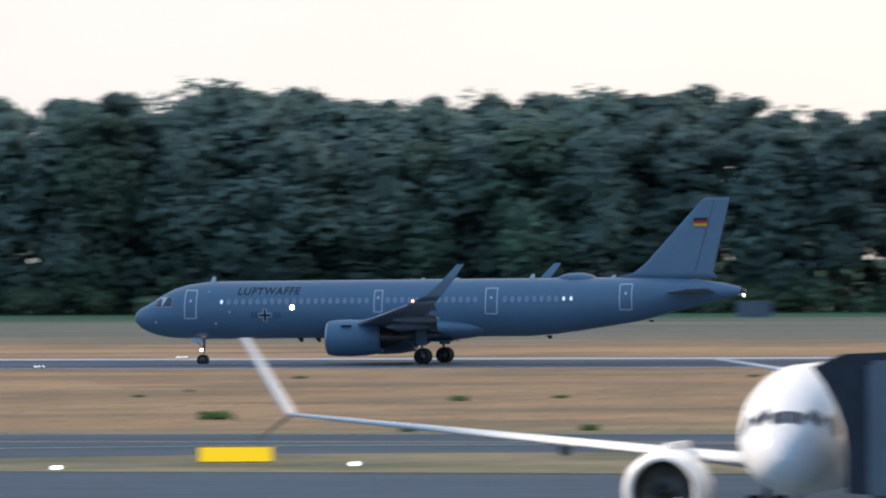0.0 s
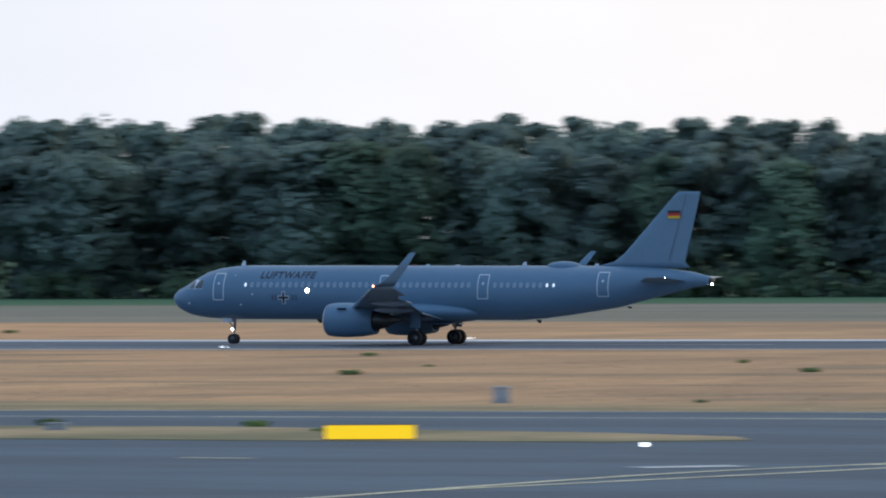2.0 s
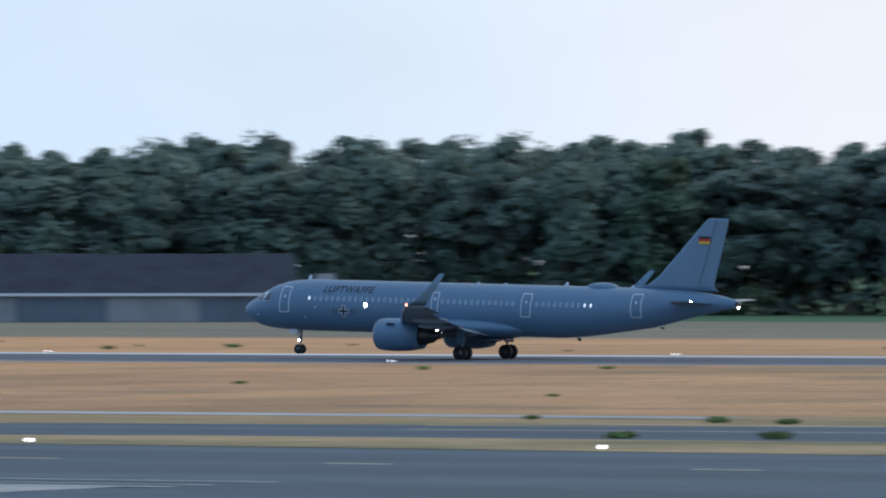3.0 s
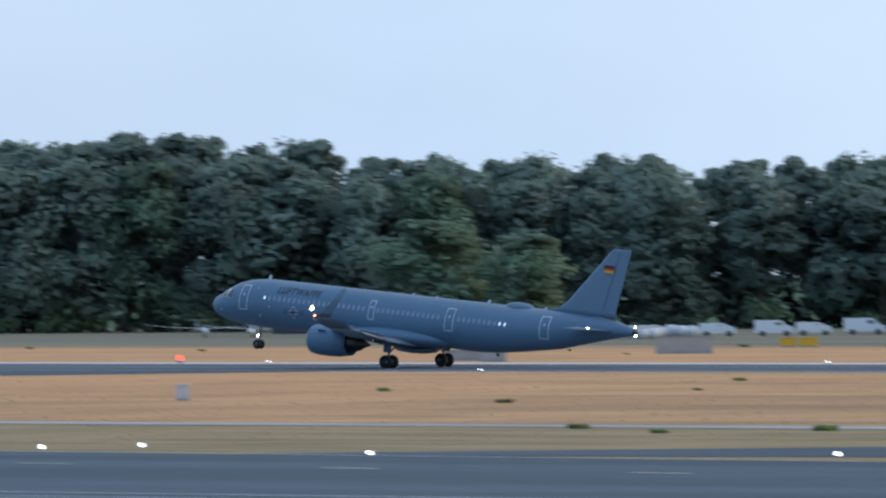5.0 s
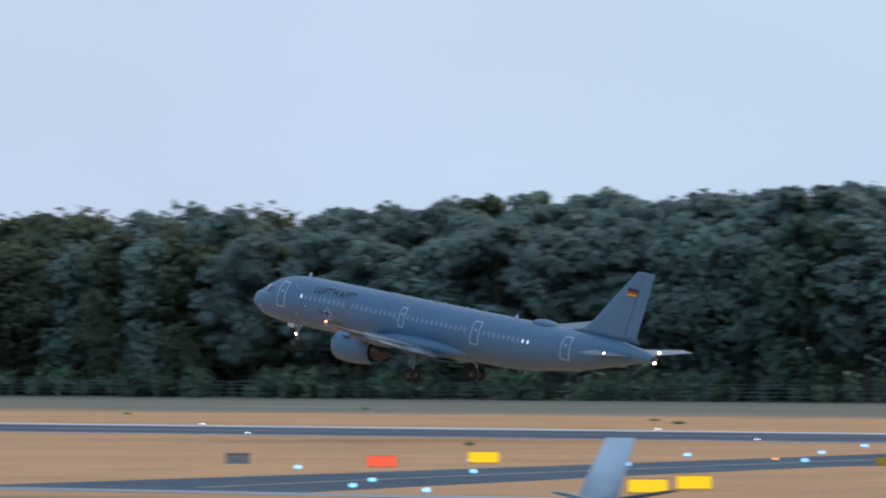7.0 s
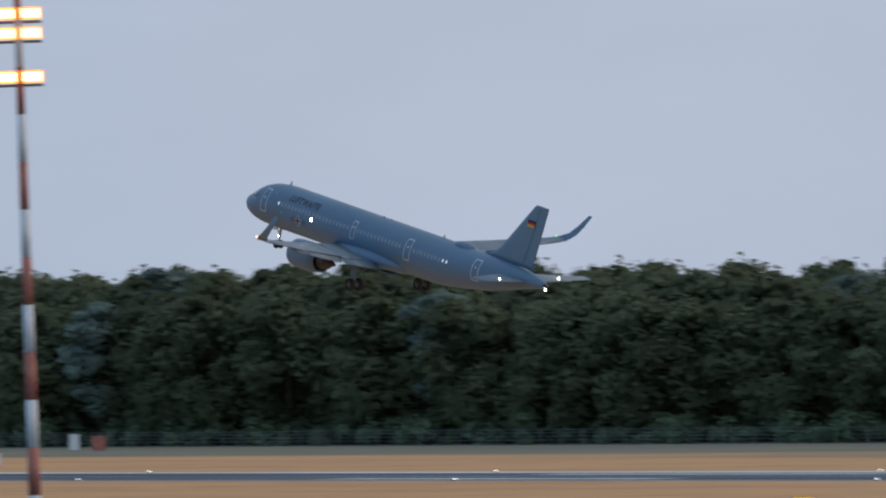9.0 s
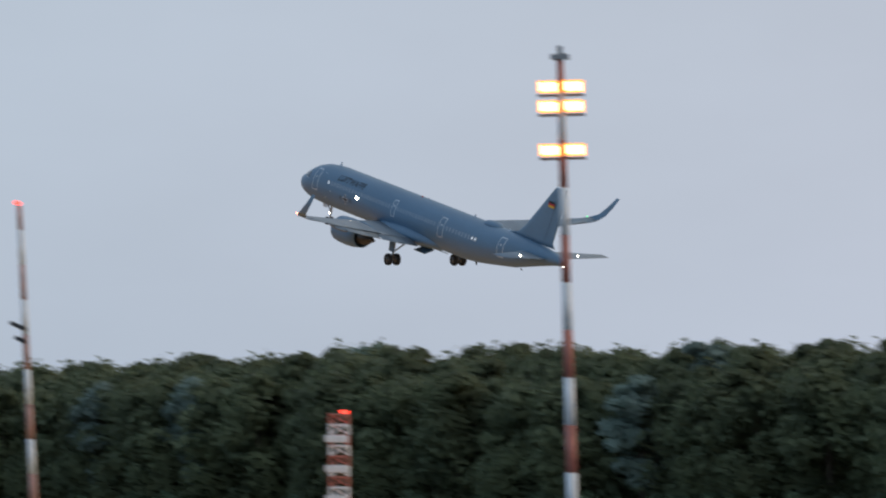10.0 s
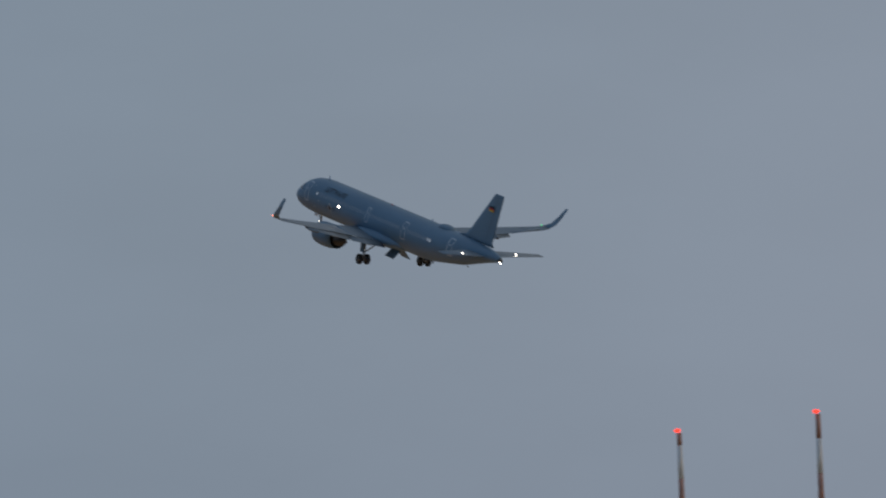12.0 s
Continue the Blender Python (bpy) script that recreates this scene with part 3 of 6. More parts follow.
        nac = part("engine_nacelle", bm, GREY_PAINT, root, "large rounded grey nacelle", True)
        bm = bmesh.new()
        lip = [(15.1, 1.02), (14.98, 1.07), (14.97, 1.15), (15.1, 1.225)]
        loft(bm, [[(x - 21.45, side * 5.75 + r * math.cos(2 * math.pi * j / 32), 1.95 + r * math.sin(2 * math.pi * j / 32)) for j in range(32)] for x, r in lip], cap=False)
        part("inlet_lip", bm, BARE, nac, "bare metal inlet lip", True)
        bm = bmesh.new()
        loft(bm, [[(x - 21.45, side * 5.75 + r * math.cos(2 * math.pi * j / 24), 1.95 + r * math.sin(2 * math.pi * j / 24)) for j in range(24)] for x, r in ((15.05, 1.04), (15.9, 0.98), (15.95, 0.3), (15.6, 0.04))], cap=False)
        part("fan", bm, DARK_METAL, nac, "dark fan inside the inlet", True)
        bm = bmesh.new()
        loft(bm, [[(x - 21.45, side * 5.75 + r * math.cos(2 * math.pi * j / 24), 1.95 + r * math.sin(2 * math.pi * j / 24)) for j in range(24)] for x, r in ((17.6, 0.9), (18.9, 0.78), (19.9, 0.55), (20.0, 0.42), (20.9, 0.08))])
        part("core_nozzle", bm, DARK_METAL, nac, "dark exhaust cone", True)
        bm = bmesh.new()
        loft(bm, [[(15.9 - 21.45, side * 5.75 - 0.06, 3.22), (15.9 - 21.45, side * 5.75 + 0.06, 3.22), (16.4 - 21.45, side * 5.75 + 0.2, 2.9), (16.4 - 21.45, side * 5.75 - 0.2, 2.9)],
                  [(18.6 - 21.45, side * 5.75 - 0.14, 3.36), (18.6 - 21.45, side * 5.75 + 0.14, 3.36), (18.9 - 21.45, side * 5.75 + 0.22, 2.4), (18.9 - 21.45, side * 5.75 - 0.22, 2.4)],
                  [(21.6 - 21.45, side * 5.75 - 0.1, 3.0), (21.6 - 21.45, side * 5.75 + 0.1, 3.0), (21.6 - 21.45, side * 5.75 + 0.12, 2.55), (21.6 - 21.45, side * 5.75 - 0.12, 2.55)]])
        part("pylon", bm, GREY_PAINT, nac)
        bm = loft(bmesh.new(), [[(16.1 - 21.45, side * 5.75 - 1.03, 2.75), (16.9 - 21.45, side * 5.75 - 1.06, 2.75), (16.9 - 21.45, side * 5.75 - 1.0, 2.85), (16.1 - 21.45, side * 5.75 - 0.98, 2.85)],
                                [(16.3 - 21.45, side * 5.75 - 1.32, 2.86), (16.9 - 21.45, side * 5.75 - 1.34, 2.86), (16.9 - 21.45, side * 5.75 - 1.34, 2.88), (16.3 - 21.45, side * 5.75 - 1.32, 2.88)]])
        part("nacelle_strake", bm, BLACK, nac)
        # main gear: leg, brace, two wheels and a leg door
        gear = part("main_gear", cyl(cyl(bmesh.new(), (0, side * 3.8, 0.58), (-0.12, side * 3.75, 1.6), 0.10), (-0.12, side * 3.75, 1.55), (-0.25, side * 3.65, 2.7), 0.16), STRUT, root, "main landing gear leg", True)
        LEGS.append(gear)
        part("side_brace", cyl(bmesh.new(), (-0.1, side * 3.7, 1.3), (-0.1, side * 2.2, 2.3), 0.07), STRUT, gear)
        part("axle", cyl(bmesh.new(), (0, side * 3.25, 0.58), (0, side * 4.35, 0.58), 0.09), STRUT, gear)
        bm = box(bmesh.new(), -0.45, 0.35, side * 4.05 - 0.03, side * 4.05 + 0.03, 1.35, 2.55, 0.02)
        part("gear_door", bm, GREY_PAINT, gear)
        for dy in (-0.46, 0.46):
            wheel(gear, 0, side * 3.8 + dy, 0.58, 0.58, 0.40)
        # tailplane
        bm = loft(bmesh.new(), [airfoil(38.6, side * 0.5, 4.90, 4.0, 0.1), airfoil(39.4, side * 1.6, 4.96, 3.3, 0.1), airfoil(41.6, side * 6.2, 5.20, 1.45, 0.09)])
        stab = part("tailplane", bm, WING_PAINT, root, "", True)
        part("logo_light", ball(bmesh.new(), (42.0 - 22, side * 3.3, 5.12), 0.075, seg=8), LAMP, stab, "bright white light")
    # fin and rudder
    def fin_ring(x0, z, c, t):
        return [(p.x, p.z - 100, z) for p in airfoil(x0, 0, 100, c, t)]
    bm = loft(bmesh.new(), [fin_ring(34.6, 5.9, 8.2, 0.03), fin_ring(36.6, 6.35, 5.75, 0.06), fin_ring(37.5, 7.05, 5.05, 0.07), fin_ring(41.55, 11.45, 2.02, 0.09), fin_ring(41.85, 11.66, 1.75, 0.08)])
    fin = part("fin", bm, GREY_FIN, root, "tall grey tail fin", True)
    for side in (-1, 1):
        bm = bmesh.new()
        lo, hi = [bm.verts.new((19.05 + dx, side * 0.115, 6.45)) for dx in (0, 0.05)], [bm.verts.new((20.48 + dx, side * 0.066, 11.5)) for dx in (0, 0.04)]
        bm.faces.new((lo[0], lo[1], hi[1], hi[0]))
        part("rudder_seam", bm, SERIAL, fin, "thin dark rudder hinge line")
    for i, mt in enumerate((FLAG_K, FLAG_R, FLAG_G)):
        for side in (-1, 1):
            part("flag_stripe", box(bmesh.new(), 41.0 - 22, 42.0 - 22, side * 0.14 - 0.008, side * 0.14 + 0.008, 10.02 - 0.2 * i, 10.22 - 0.2 * i), mt, fin)
    part("tail_cone", loft(bmesh.new(), [[(x - 22, r * math.cos(2 * math.pi * j / 16), z + r * math.sin(2 * math.pi * j / 16)) for j in range(16)] for x, r, z in ((44.3, 0.27, 4.95), (44.7, 0.16, 4.93))]), DARK_METAL, root, "", True)
    part("tail_light", ball(bmesh.new(), (44.55 - 22, -0.05, 4.68), 0.085, seg=8), LAMP, root, "bright white light")
    part("landing_light", ball(bmesh.new(), (12.05 - 22, -1.91, 4.12), 0.19, 1, 0.6, 1, seg=10), LAMP, root, "bright white light")
    part("wing_light", ball(bmesh.new(), (19.3 - 22, -3.2, 2.35), 0.10, 1.6, 1, 0.8, seg=8), LAMP, root, "bright white light")
    part("beacon", ball(bmesh.new(), (20.2 - 22, 0, 6.06), 0.1, seg=8), mat("beacon_glass", (0.4, 0.02, 0.02), 0.2), root, "unlit red beacon")
    # belly doors over the wheel bays
    for side in (-1, 1):
        door = part("bay_door", box(bmesh.new(), -0.2, 1.7, min(0, side * 1.15), max(0, side * 1.15), -0.04, 0.04, 0.015), GREY_PAINT, root, "hinged wheel-bay door")
        door.matrix_basis = pose(0, side * 0.28, 1.62)
        DOORS.append((side, door))
    # nose gear
    gear = part("nose_gear", cyl(cyl(bmesh.new(), (5.0 - 22, 0, 0.4), (5.05 - 22, 0, 1.1), 0.07), (5.05 - 22, 0, 1.05), (5.15 - 22, 0, 2.3), 0.11), STRUT, root, "nose landing gear leg", True)
    part("drag_brace", cyl(bmesh.new(), (5.05 - 22, 0, 1.25), (4.1 - 22, 0, 2.2), 0.05), STRUT, gear)
    for side in (-1, 1):
        wheel(gear, 5.0 - 22, side * 0.25, 0.4, 0.4, 0.22)
        # white door paint stands in for the taxi light falling on them
        part("gear_door", box(bmesh.new(), 4.25 - 22, 5.0 - 22, side * 0.45 - 0.02, side * 0.45 + 0.02, 1.68, 2.05, 0.01), WHITE_PAINT, gear)
    part("taxi_light", ball(bmesh.new(), (4.88 - 22, 0, 1.12), 0.08, seg=8), LAMP, gear, "bright white light")
    return root


def wheel(gear, x, y, z, r, w):
    prof = [(r * 0.55, -w / 2 * 0.8), (r * 0.85, -w / 2), (r * 0.97, -w / 2 * 0.75), (r, 0), (r * 0.97, w / 2 * 0.75), (r * 0.85, w / 2), (r * 0.55, w / 2 * 0.8)]
    bm = bmesh.new()
    loft(bm, [[(x + q * math.cos(2 * math.pi * j / 24), y + s, z + q * math.sin(2 * math.pi * j / 24)) for j in range(24)] for q, s in prof], cap=False)
    tyre = part("tyre", bm, TYRE, gear, "black rubber tyre", True)
    bm = bmesh.new()
    loft(bm, [[(x + q * math.cos(2 * math.pi * j / 16), y + s, z + q * math.sin(2 * math.pi * j / 16)) for j in range(16)] for q, s in ((r * 0.56, -w * 0.36), (r * 0.2, -w * 0.30), (r * 0.2, w * 0.30), (r * 0.56, w * 0.36))])
    part("rim", bm, STRUT, tyre, "grey wheel rim", True)


plane = airliner()
PLANE = [
    (0.00, -90.61, 585.20, 0.00, 0.20, -0.36, -0.03),
    (0.30, -110.39, 585.17, 0.00, 0.19, -0.30, 0.04),
    (0.50, -123.72, 585.15, 0.00, 0.18, -0.26, 0.06),
    (0.80, -144.06, 585.13, 0.00, 0.14, -0.23, 0.03),
    (1.00, -157.77, 585.13, 0.00, 0.11, -0.19, -0.01),
    (1.30, -178.46, 585.12, 0.00, 0.07, -0.08, -0.06),
    (1.50, -192.36, 585.13, 0.00, 0.04, 0.01, -0.06),
    (1.80, -213.40, 585.15, 0.00, 0.01, 0.17, 0.01),
    (2.00, -227.58, 585.17, 0.00, -0.01, 0.28, 0.04),
    (2.30, -249.02, 585.17, 0.00, -0.04, 0.47, -0.06),
    (2.50, -263.35, 585.17, 0.00, -0.06, 0.62, -0.16),
    (2.70, -277.71, 585.18, 0.00, -0.08, 0.81, -0.25),
    (2.80, -284.98, 585.20, 0.00, -0.09, 0.95, -0.28),
    (2.90, -292.32, 585.23, 0.00, -0.09, 1.11, -0.31),
    (3.00, -299.71, 585.27, 0.00, -0.09, 1.29, -0.32),
    (3.10, -307.15, 585.31, 0.00, -0.08, 1.49, -0.33),
    (3.20, -314.60, 585.36, 0.00, -0.07, 1.71, -0.34),
    (3.30, -322.07, 585.40, 0.00, -0.07, 1.94, -0.34),
    (3.40, -329.54, 585.45, 0.00, -0.06, 2.18, -0.34),
    (3.50, -336.98, 585.48, 0.00, -0.05, 2.42, -0.33),
    (3.60, -344.39, 585.51, 0.00, -0.04, 2.67, -0.33),
    (3.70, -351.75, 585.53, 0.00, -0.03, 2.92, -0.32),
    (3.80, -359.05, 585.54, 0.00, -0.02, 3.17, -0.31),
    (3.90, -366.26, 585.54, 0.00, -0.02, 3.41, -0.31),
    (4.00, -373.38, 585.51, 0.00, -0.02, 3.64, -0.30),
    (4.10, -380.39, 585.47, 0.00, -0.02, 3.85, -0.31),
    (4.20, -387.28, 585.40, 0.00, -0.03, 4.05, -0.31),
    (4.30, -394.03, 585.31, 0.00, -0.05, 4.23, -0.32),
    (4.40, -400.64, 585.19, 0.00, -0.07, 4.38, -0.34),
    (4.50, -407.16, 585.07, 0.00, -0.14, 4.53, -0.38),
    (4.60, -413.67, 584.95, 0.00, -0.26, 4.67, -0.43),
    (4.70, -420.15, 584.81, 0.00, -0.41, 4.81, -0.49),
    (4.80, -426.61, 584.60, 0.00, -0.54, 4.96, -0.54),
    (4.90, -433.02, 584.28, 0.00, -0.61, 5.10, -0.56),
    (5.00, -439.38, 583.83, 0.04, -0.57, 5.23, -0.52),
    (5.10, -445.07, 582.40, 0.21, -0.40, 5.36, -0.41),
    (5.20, -450.72, 580.82, 0.43, -0.12, 5.49, -0.26),
    (5.30, -455.51, 578.04, 0.70, 0.24, 5.62, -0.08),
    (5.40, -460.30, 575.16, 0.98, 0.64, 5.75, 0.09),
    (5.50, -465.10, 572.17, 1.26, 1.05, 5.89, 0.25),
    (5.60, -470.14, 569.36, 1.52, 1.44, 6.03, 0.36),
    (5.70, -475.22, 566.49, 1.76, 1.79, 6.18, 0.43),
    (5.80, -480.32, 563.57, 1.98, 2.11, 6.33, 0.46),
    (5.90, -485.46, 560.63, 2.21, 2.37, 6.48, 0.47),
    (6.00, -490.61, 557.67, 2.45, 2.59, 6.64, 0.47),
    (6.10, -496.85, 555.92, 2.68, 2.75, 6.80, 0.45),
    (6.20, -503.11, 554.18, 2.93, 2.86, 6.95, 0.41),
    (6.30, -509.39, 552.44, 3.19, 2.93, 7.11, 0.36),
    (6.40, -515.68, 550.73, 3.45, 2.98, 7.27, 0.27),
    (6.50, -521.96, 549.03, 3.71, 3.01, 7.44, 0.16),
    (6.60, -528.93, 548.09, 3.96, 3.02, 7.61, 0.00),
    (6.70, -535.89, 547.22, 4.21, 2.99, 7.79, -0.16),
    (6.80, -542.84, 546.49, 4.47, 2.92, 7.99, -0.31),
    (6.90, -549.78, 545.87, 4.75, 2.80, 8.21, -0.45),
    (7.00, -556.70, 545.37, 5.03, 2.63, 8.44, -0.56),
    (7.10, -564.21, 545.53, 5.34, 2.43, 8.69, -0.66),
    (7.20, -571.72, 545.76, 5.67, 2.20, 8.94, -0.74),
    (7.30, -579.25, 546.06, 6.02, 1.95, 9.21, -0.81),
    (7.40, -586.80, 546.42, 6.41, 1.69, 9.47, -0.85),
    (7.50, -594.37, 546.82, 6.82, 1.42, 9.75, -0.89),
    (7.60, -601.98, 547.25, 7.27, 1.16, 10.02, -0.90),
    (7.70, -609.62, 547.71, 7.75, 0.90, 10.29, -0.90),
    (7.80, -617.31, 548.16, 8.28, 0.65, 10.56, -0.89),
    (7.90, -625.03, 548.60, 8.85, 0.43, 10.83, -0.86),
    (8.00, -632.82, 549.03, 9.46, 0.24, 11.09, -0.81),
    (8.10, -640.19, 549.04, 10.12, 0.09, 11.33, -0.75),
    (8.20, -647.63, 549.00, 10.84, -0.02, 11.57, -0.67),
    (8.30, -655.13, 548.92, 11.60, -0.08, 11.79, -0.58),
    (8.40, -662.69, 548.77, 12.42, -0.08, 12.00, -0.48),
    (8.50, -670.30, 548.57, 13.26, -0.05, 12.21, -0.38),
    (8.60, -677.33, 547.81, 14.10, 0.00, 12.41, -0.30),
    (9.00, -705.67, 544.62, 17.56, 0.27, 13.14, -0.13),
    (9.30, -727.03, 542.35, 20.49, 0.47, 13.45, -0.08),
    (9.50, -741.27, 540.95, 22.57, 0.59, 13.58, -0.07),
    (9.80, -762.60, 539.00, 25.80, 0.72, 13.73, -0.08),
    (10.00, -776.82, 537.74, 28.02, 0.80, 13.80, -0.14),
    (10.30, -798.21, 535.80, 31.51, 0.91, 13.84, -0.32),
    (10.50, -812.50, 534.48, 33.94, 0.96, 13.85, -0.42),
    (10.80, -833.95, 532.50, 37.71, 0.99, 13.89, -0.38),
    (11.00, -848.24, 531.19, 40.27, 1.02, 13.91, -0.27),
    (11.30, -869.66, 529.29, 44.10, 1.13, 13.91, -0.02),
    (11.50, -883.95, 528.02, 46.67, 1.21, 13.91, 0.12),
    (11.80, -905.39, 526.05, 50.58, 1.30, 13.92, 0.18),
    (12.00, -919.69, 524.71, 53.21, 1.34, 13.93, 0.17),
]


def flight(x, y, z, head, pitch, bank):
    return pose(x, y, z, 0, 0, head) @ pose(0, 0, 0, 0, pitch) @ pose(0, 0, 4) @ pose(0, 0, 0, -bank) @ pose(0, 0, -4)


def motions():
    walk(plane, [(r[0], flight(*r[1:])) for r in PLANE])
    # the wings bend up and the legs stretch as the weight comes off the wheels
    for side, wing in WINGS:
        walk(wing, [(t, pose(0, side * 1.3, 2.6, side * a) @ pose(0, -side * 1.3, -2.6)) for t, a in ((0.0, 0), (3.6, 0), (5.0, 0.9), (6.5, 1.9), (8.5, 2.0), (12.0, 2.0))])
    for leg in LEGS:
        walk(leg, [(t, pose(0, 0, z)) for t, z in ((0.0, 0), (4.6, 0), (5.0, -0.03), (5.6, -0.24), (12.0, -0.26))])
    for side, door in DOORS:
        walk(door, [(t, pose(0, side * 0.28, 1.62, -side * a)) for t, a in ((0.0, 0), (9.7, 0), (10.1, 28), (10.5, 48), (12.0, 48))])


# ---- ground, runway, taxiways ----
def gz(y, x=-200.0):
    """The parking apron lies a metre lower than the runway."""
    f = min(1, max(0, (x + 48) / 22))
    return f * (-0.97 if y <= 235 else 0.0 if y >= 272 else -0.97 * (272 - y) / 37)


def sheet(name, xs, ys, material, off, label, category="", edge=None):
    bm = bmesh.new()
    g = []
    for x in xs:
        col = []
        for j, y in enumerate(ys):
            yy = edge(x) if edge and j == len(ys) - 1 else y
            col.append(bm.verts.new((x, yy, gz(yy, x) + off)))
        g.append(col)
    for a, b in zip(g, g[1:]):
        for j in range(len(ys) - 1):
            bm.faces.new((a[j], b[j], b[j + 1], a[j + 1]))
    bmesh.ops.recalc_face_normals(bm, faces=bm.faces)
    if bm.faces[:][0].normal.z < 0:
        bmesh.ops.reverse_faces(bm, faces=bm.faces)
    return tagged(part(name, bm, material), label, category or name.split("_")[0], kind="structure")


sheet("ground", [-6000, -3000, -1500, -800, -400, -200, -100, -48, -45, -42, -39, -35, -32, -29, -26, 0, 60, 120, 400, 1500, 4000], [-900, 200, 235, 241, 247, 254, 260, 266, 272, 400, 700, 1000, 1500, 4800], GRASS, 0.0, "dry tan airfield grass, greyer and greener towards the woods", "ground")
rim = lambda x: 281 - 0.1 * (x + 40)
sheet("apron_asphalt", [120, 60, 0, -26, -29, -32, -35, -39, -42, -45, -48, -100, -140, -170], [60, 200, 235, 241, 247, 254, 260, 266, 272, 346], ASPHALT, 0.026, "worn grey asphalt of apron and taxiway", "taxiway", edge=lambda x: 346 if x > -170 else 338)
sheet("taxiway_asphalt", [-170, -200, -240, -280, -330, -400], [60, 200, 235, 254, 272, 290], ASPHALT, 0.020, "worn grey asphalt taxiway beside dry grass", "taxiway", edge=rim)
sheet("apron_concrete", [-122, -150, -200, -300, -400], [60, 150, 231], CONCRETE, 0.042, "pale grey concrete apron", "apron")
sheet("runway", [900, 300, 0, -300, -600, -900, -1800], [562.5, 585, 607.5], RUNWAY_TAR, 0.020, "dark grooved asphalt runway", "runway")
for a, b in ((607.5, 616.0), (559.5, 562.5)):
    sheet("runway_shoulder", [900, 0, -600, -1800], [a, b], PALE_EDGE if a > 600 else PALE_TAR, 0.014, "pale worn runway shoulder", "runway")
part_road = sheet("service_road", [-165, -260, -380, -520], [360, 366], PALE_TAR, 0.020, "narrow pale service road through dry grass", "road")


def poly(name, pts, material, z, label, category, thick=0.03):
    return tagged(part(name, slab(bmesh.new(), pts, z - thick, z), material), label, category, kind="structure")


poly("exit_taxiway", [(-520, 562.4), (-492, 540), (-478, 515), (-464, 486), (-433, 417), (-412, 367), (-384, 367), (-393, 383), (-416, 425), (-434, 462), (-444, 500), (-446, 530), (-432, 562.4)], ASPHALT, 0.022, "asphalt exit taxiway leading to the runway", "taxiway")
poly("lane_end", [(-170, 312), (-170, 340), (-190, 336), (-215, 322), (-235, 301), (-225, 299)], ASPHALT, 0.024, "curved end of an asphalt taxi lane", "taxiway")
# grass islands with low rounded edges
OLIVE = mat("olive_dry_grass", (0.44, 0.32, 0.18), 0.95, vary=0.5, scale=0.12, fine=0.15, fscale=0.9, stretch=(0.5, 0.5, 1), alt=(0.23, 0.20, 0.11), spec=0.1)
poly("grass_island", [(-56, 283), (-50, 279), (-30, 277), (0, 273), (60, 270), (110, 272), (110, 318), (40, 314), (-25, 309), (-38, 306), (-50, 296)], OLIVE, 0.06, "tongue of dry grass between taxiways", "grass", 0.05)
poly("grass_island", [(-87.5, 291), (-92, 286.5), (-110, 287.2), (-150, 291), (-196, 296), (-190, 305), (-165, 311), (-120, 311), (-98, 302), (-90, 296)], OLIVE, 0.06, "tongue of dry grass between taxiways", "grass", 0.05)


def ribbon(name, pts, w, material, z, label, category="marking"):
    bm = bmesh.new()
    rows = []
    for i, p in enumerate(pts):
        a, b = Vector(pts[max(i - 1, 0)]), Vector(pts[min(i + 1, len(pts) - 1)])
        d = (b - a).normalized()
        nrm = Vector((-d.y, d.x)) * w / 2
        q = Vector(p)
        rows.append([bm.verts.new((*(q + s * nrm), gz(q.y, q.x) + z)) for s in (-1, 1)])
    for a, b in zip(rows, rows[1:]):
        f = bm.faces.new((a[0], a[1], b[1], b[0]))
        f.normal_update()
        if f.normal.z < 0:
            f.normal_flip()
    return tagged(part(name, bm, material), label, category, kind="structure")


def smooth_path(pts, n=6):
    out = []
    for i in range(len(pts) - 1):
        p0, p1, p2, p3 = (Vector(pts[max(0, min(len(pts) - 1, i + k))]) for k in (-1, 0, 1, 2))
        for j in range(n):
            t = j / n
            out.append(tuple(0.5 * ((2 * p1) + (p2 - p0) * t + (2 * p0 - 5 * p1 + 4 * p2 - p3) * t * t + (3 * p1 - p0 - 3 * p2 + p3) * t ** 3)))
    return out + [tuple(pts[-1])]


for y in (564.2, 605.8):
    ribbon("runway_edge_line", [(900, y), (-600, y), (-1800, y)], 0.9, MARK_W, 0.03, "white painted runway edge line")
for i in range(26):
    x = 100 - 60 * i
    ribbon("centre_dash", [(x, 585), (x - 32, 585)], 0.6, MARK_W, 0.03, "white runway centre line dash")
for y in (572, 598):
    ribbon("aiming_mark", [(-700, y), (-752, y)], 6.0, MARK_W, 0.03, "broad white aiming mark on the runway")
ribbon("taxi_line", smooth_path([(-165, 329), (-130, 331), (-97, 330), (-84, 322.7), (-75, 311), (-69, 300), (-66, 280), (-66.5, 255), (-72, 222)]), 0.55, MARK_Y, 0.045, "curved yellow taxi line")
ribbon("taxi_line", smooth_path([(100, 327), (0, 328), (-60, 330), (-130, 331.6)]), 0.55, MARK_Y, 0.043, "yellow taxi line along the lane")
ribbon("taxi_line", smooth_path([(-72, 200), (-72, 240), (-69, 257), (-66, 277), (-63.5, 292), (-58, 310), (-40, 322), (0, 327)]), 0.55, MARK_Y, 0.049, "curved yellow taxi line")
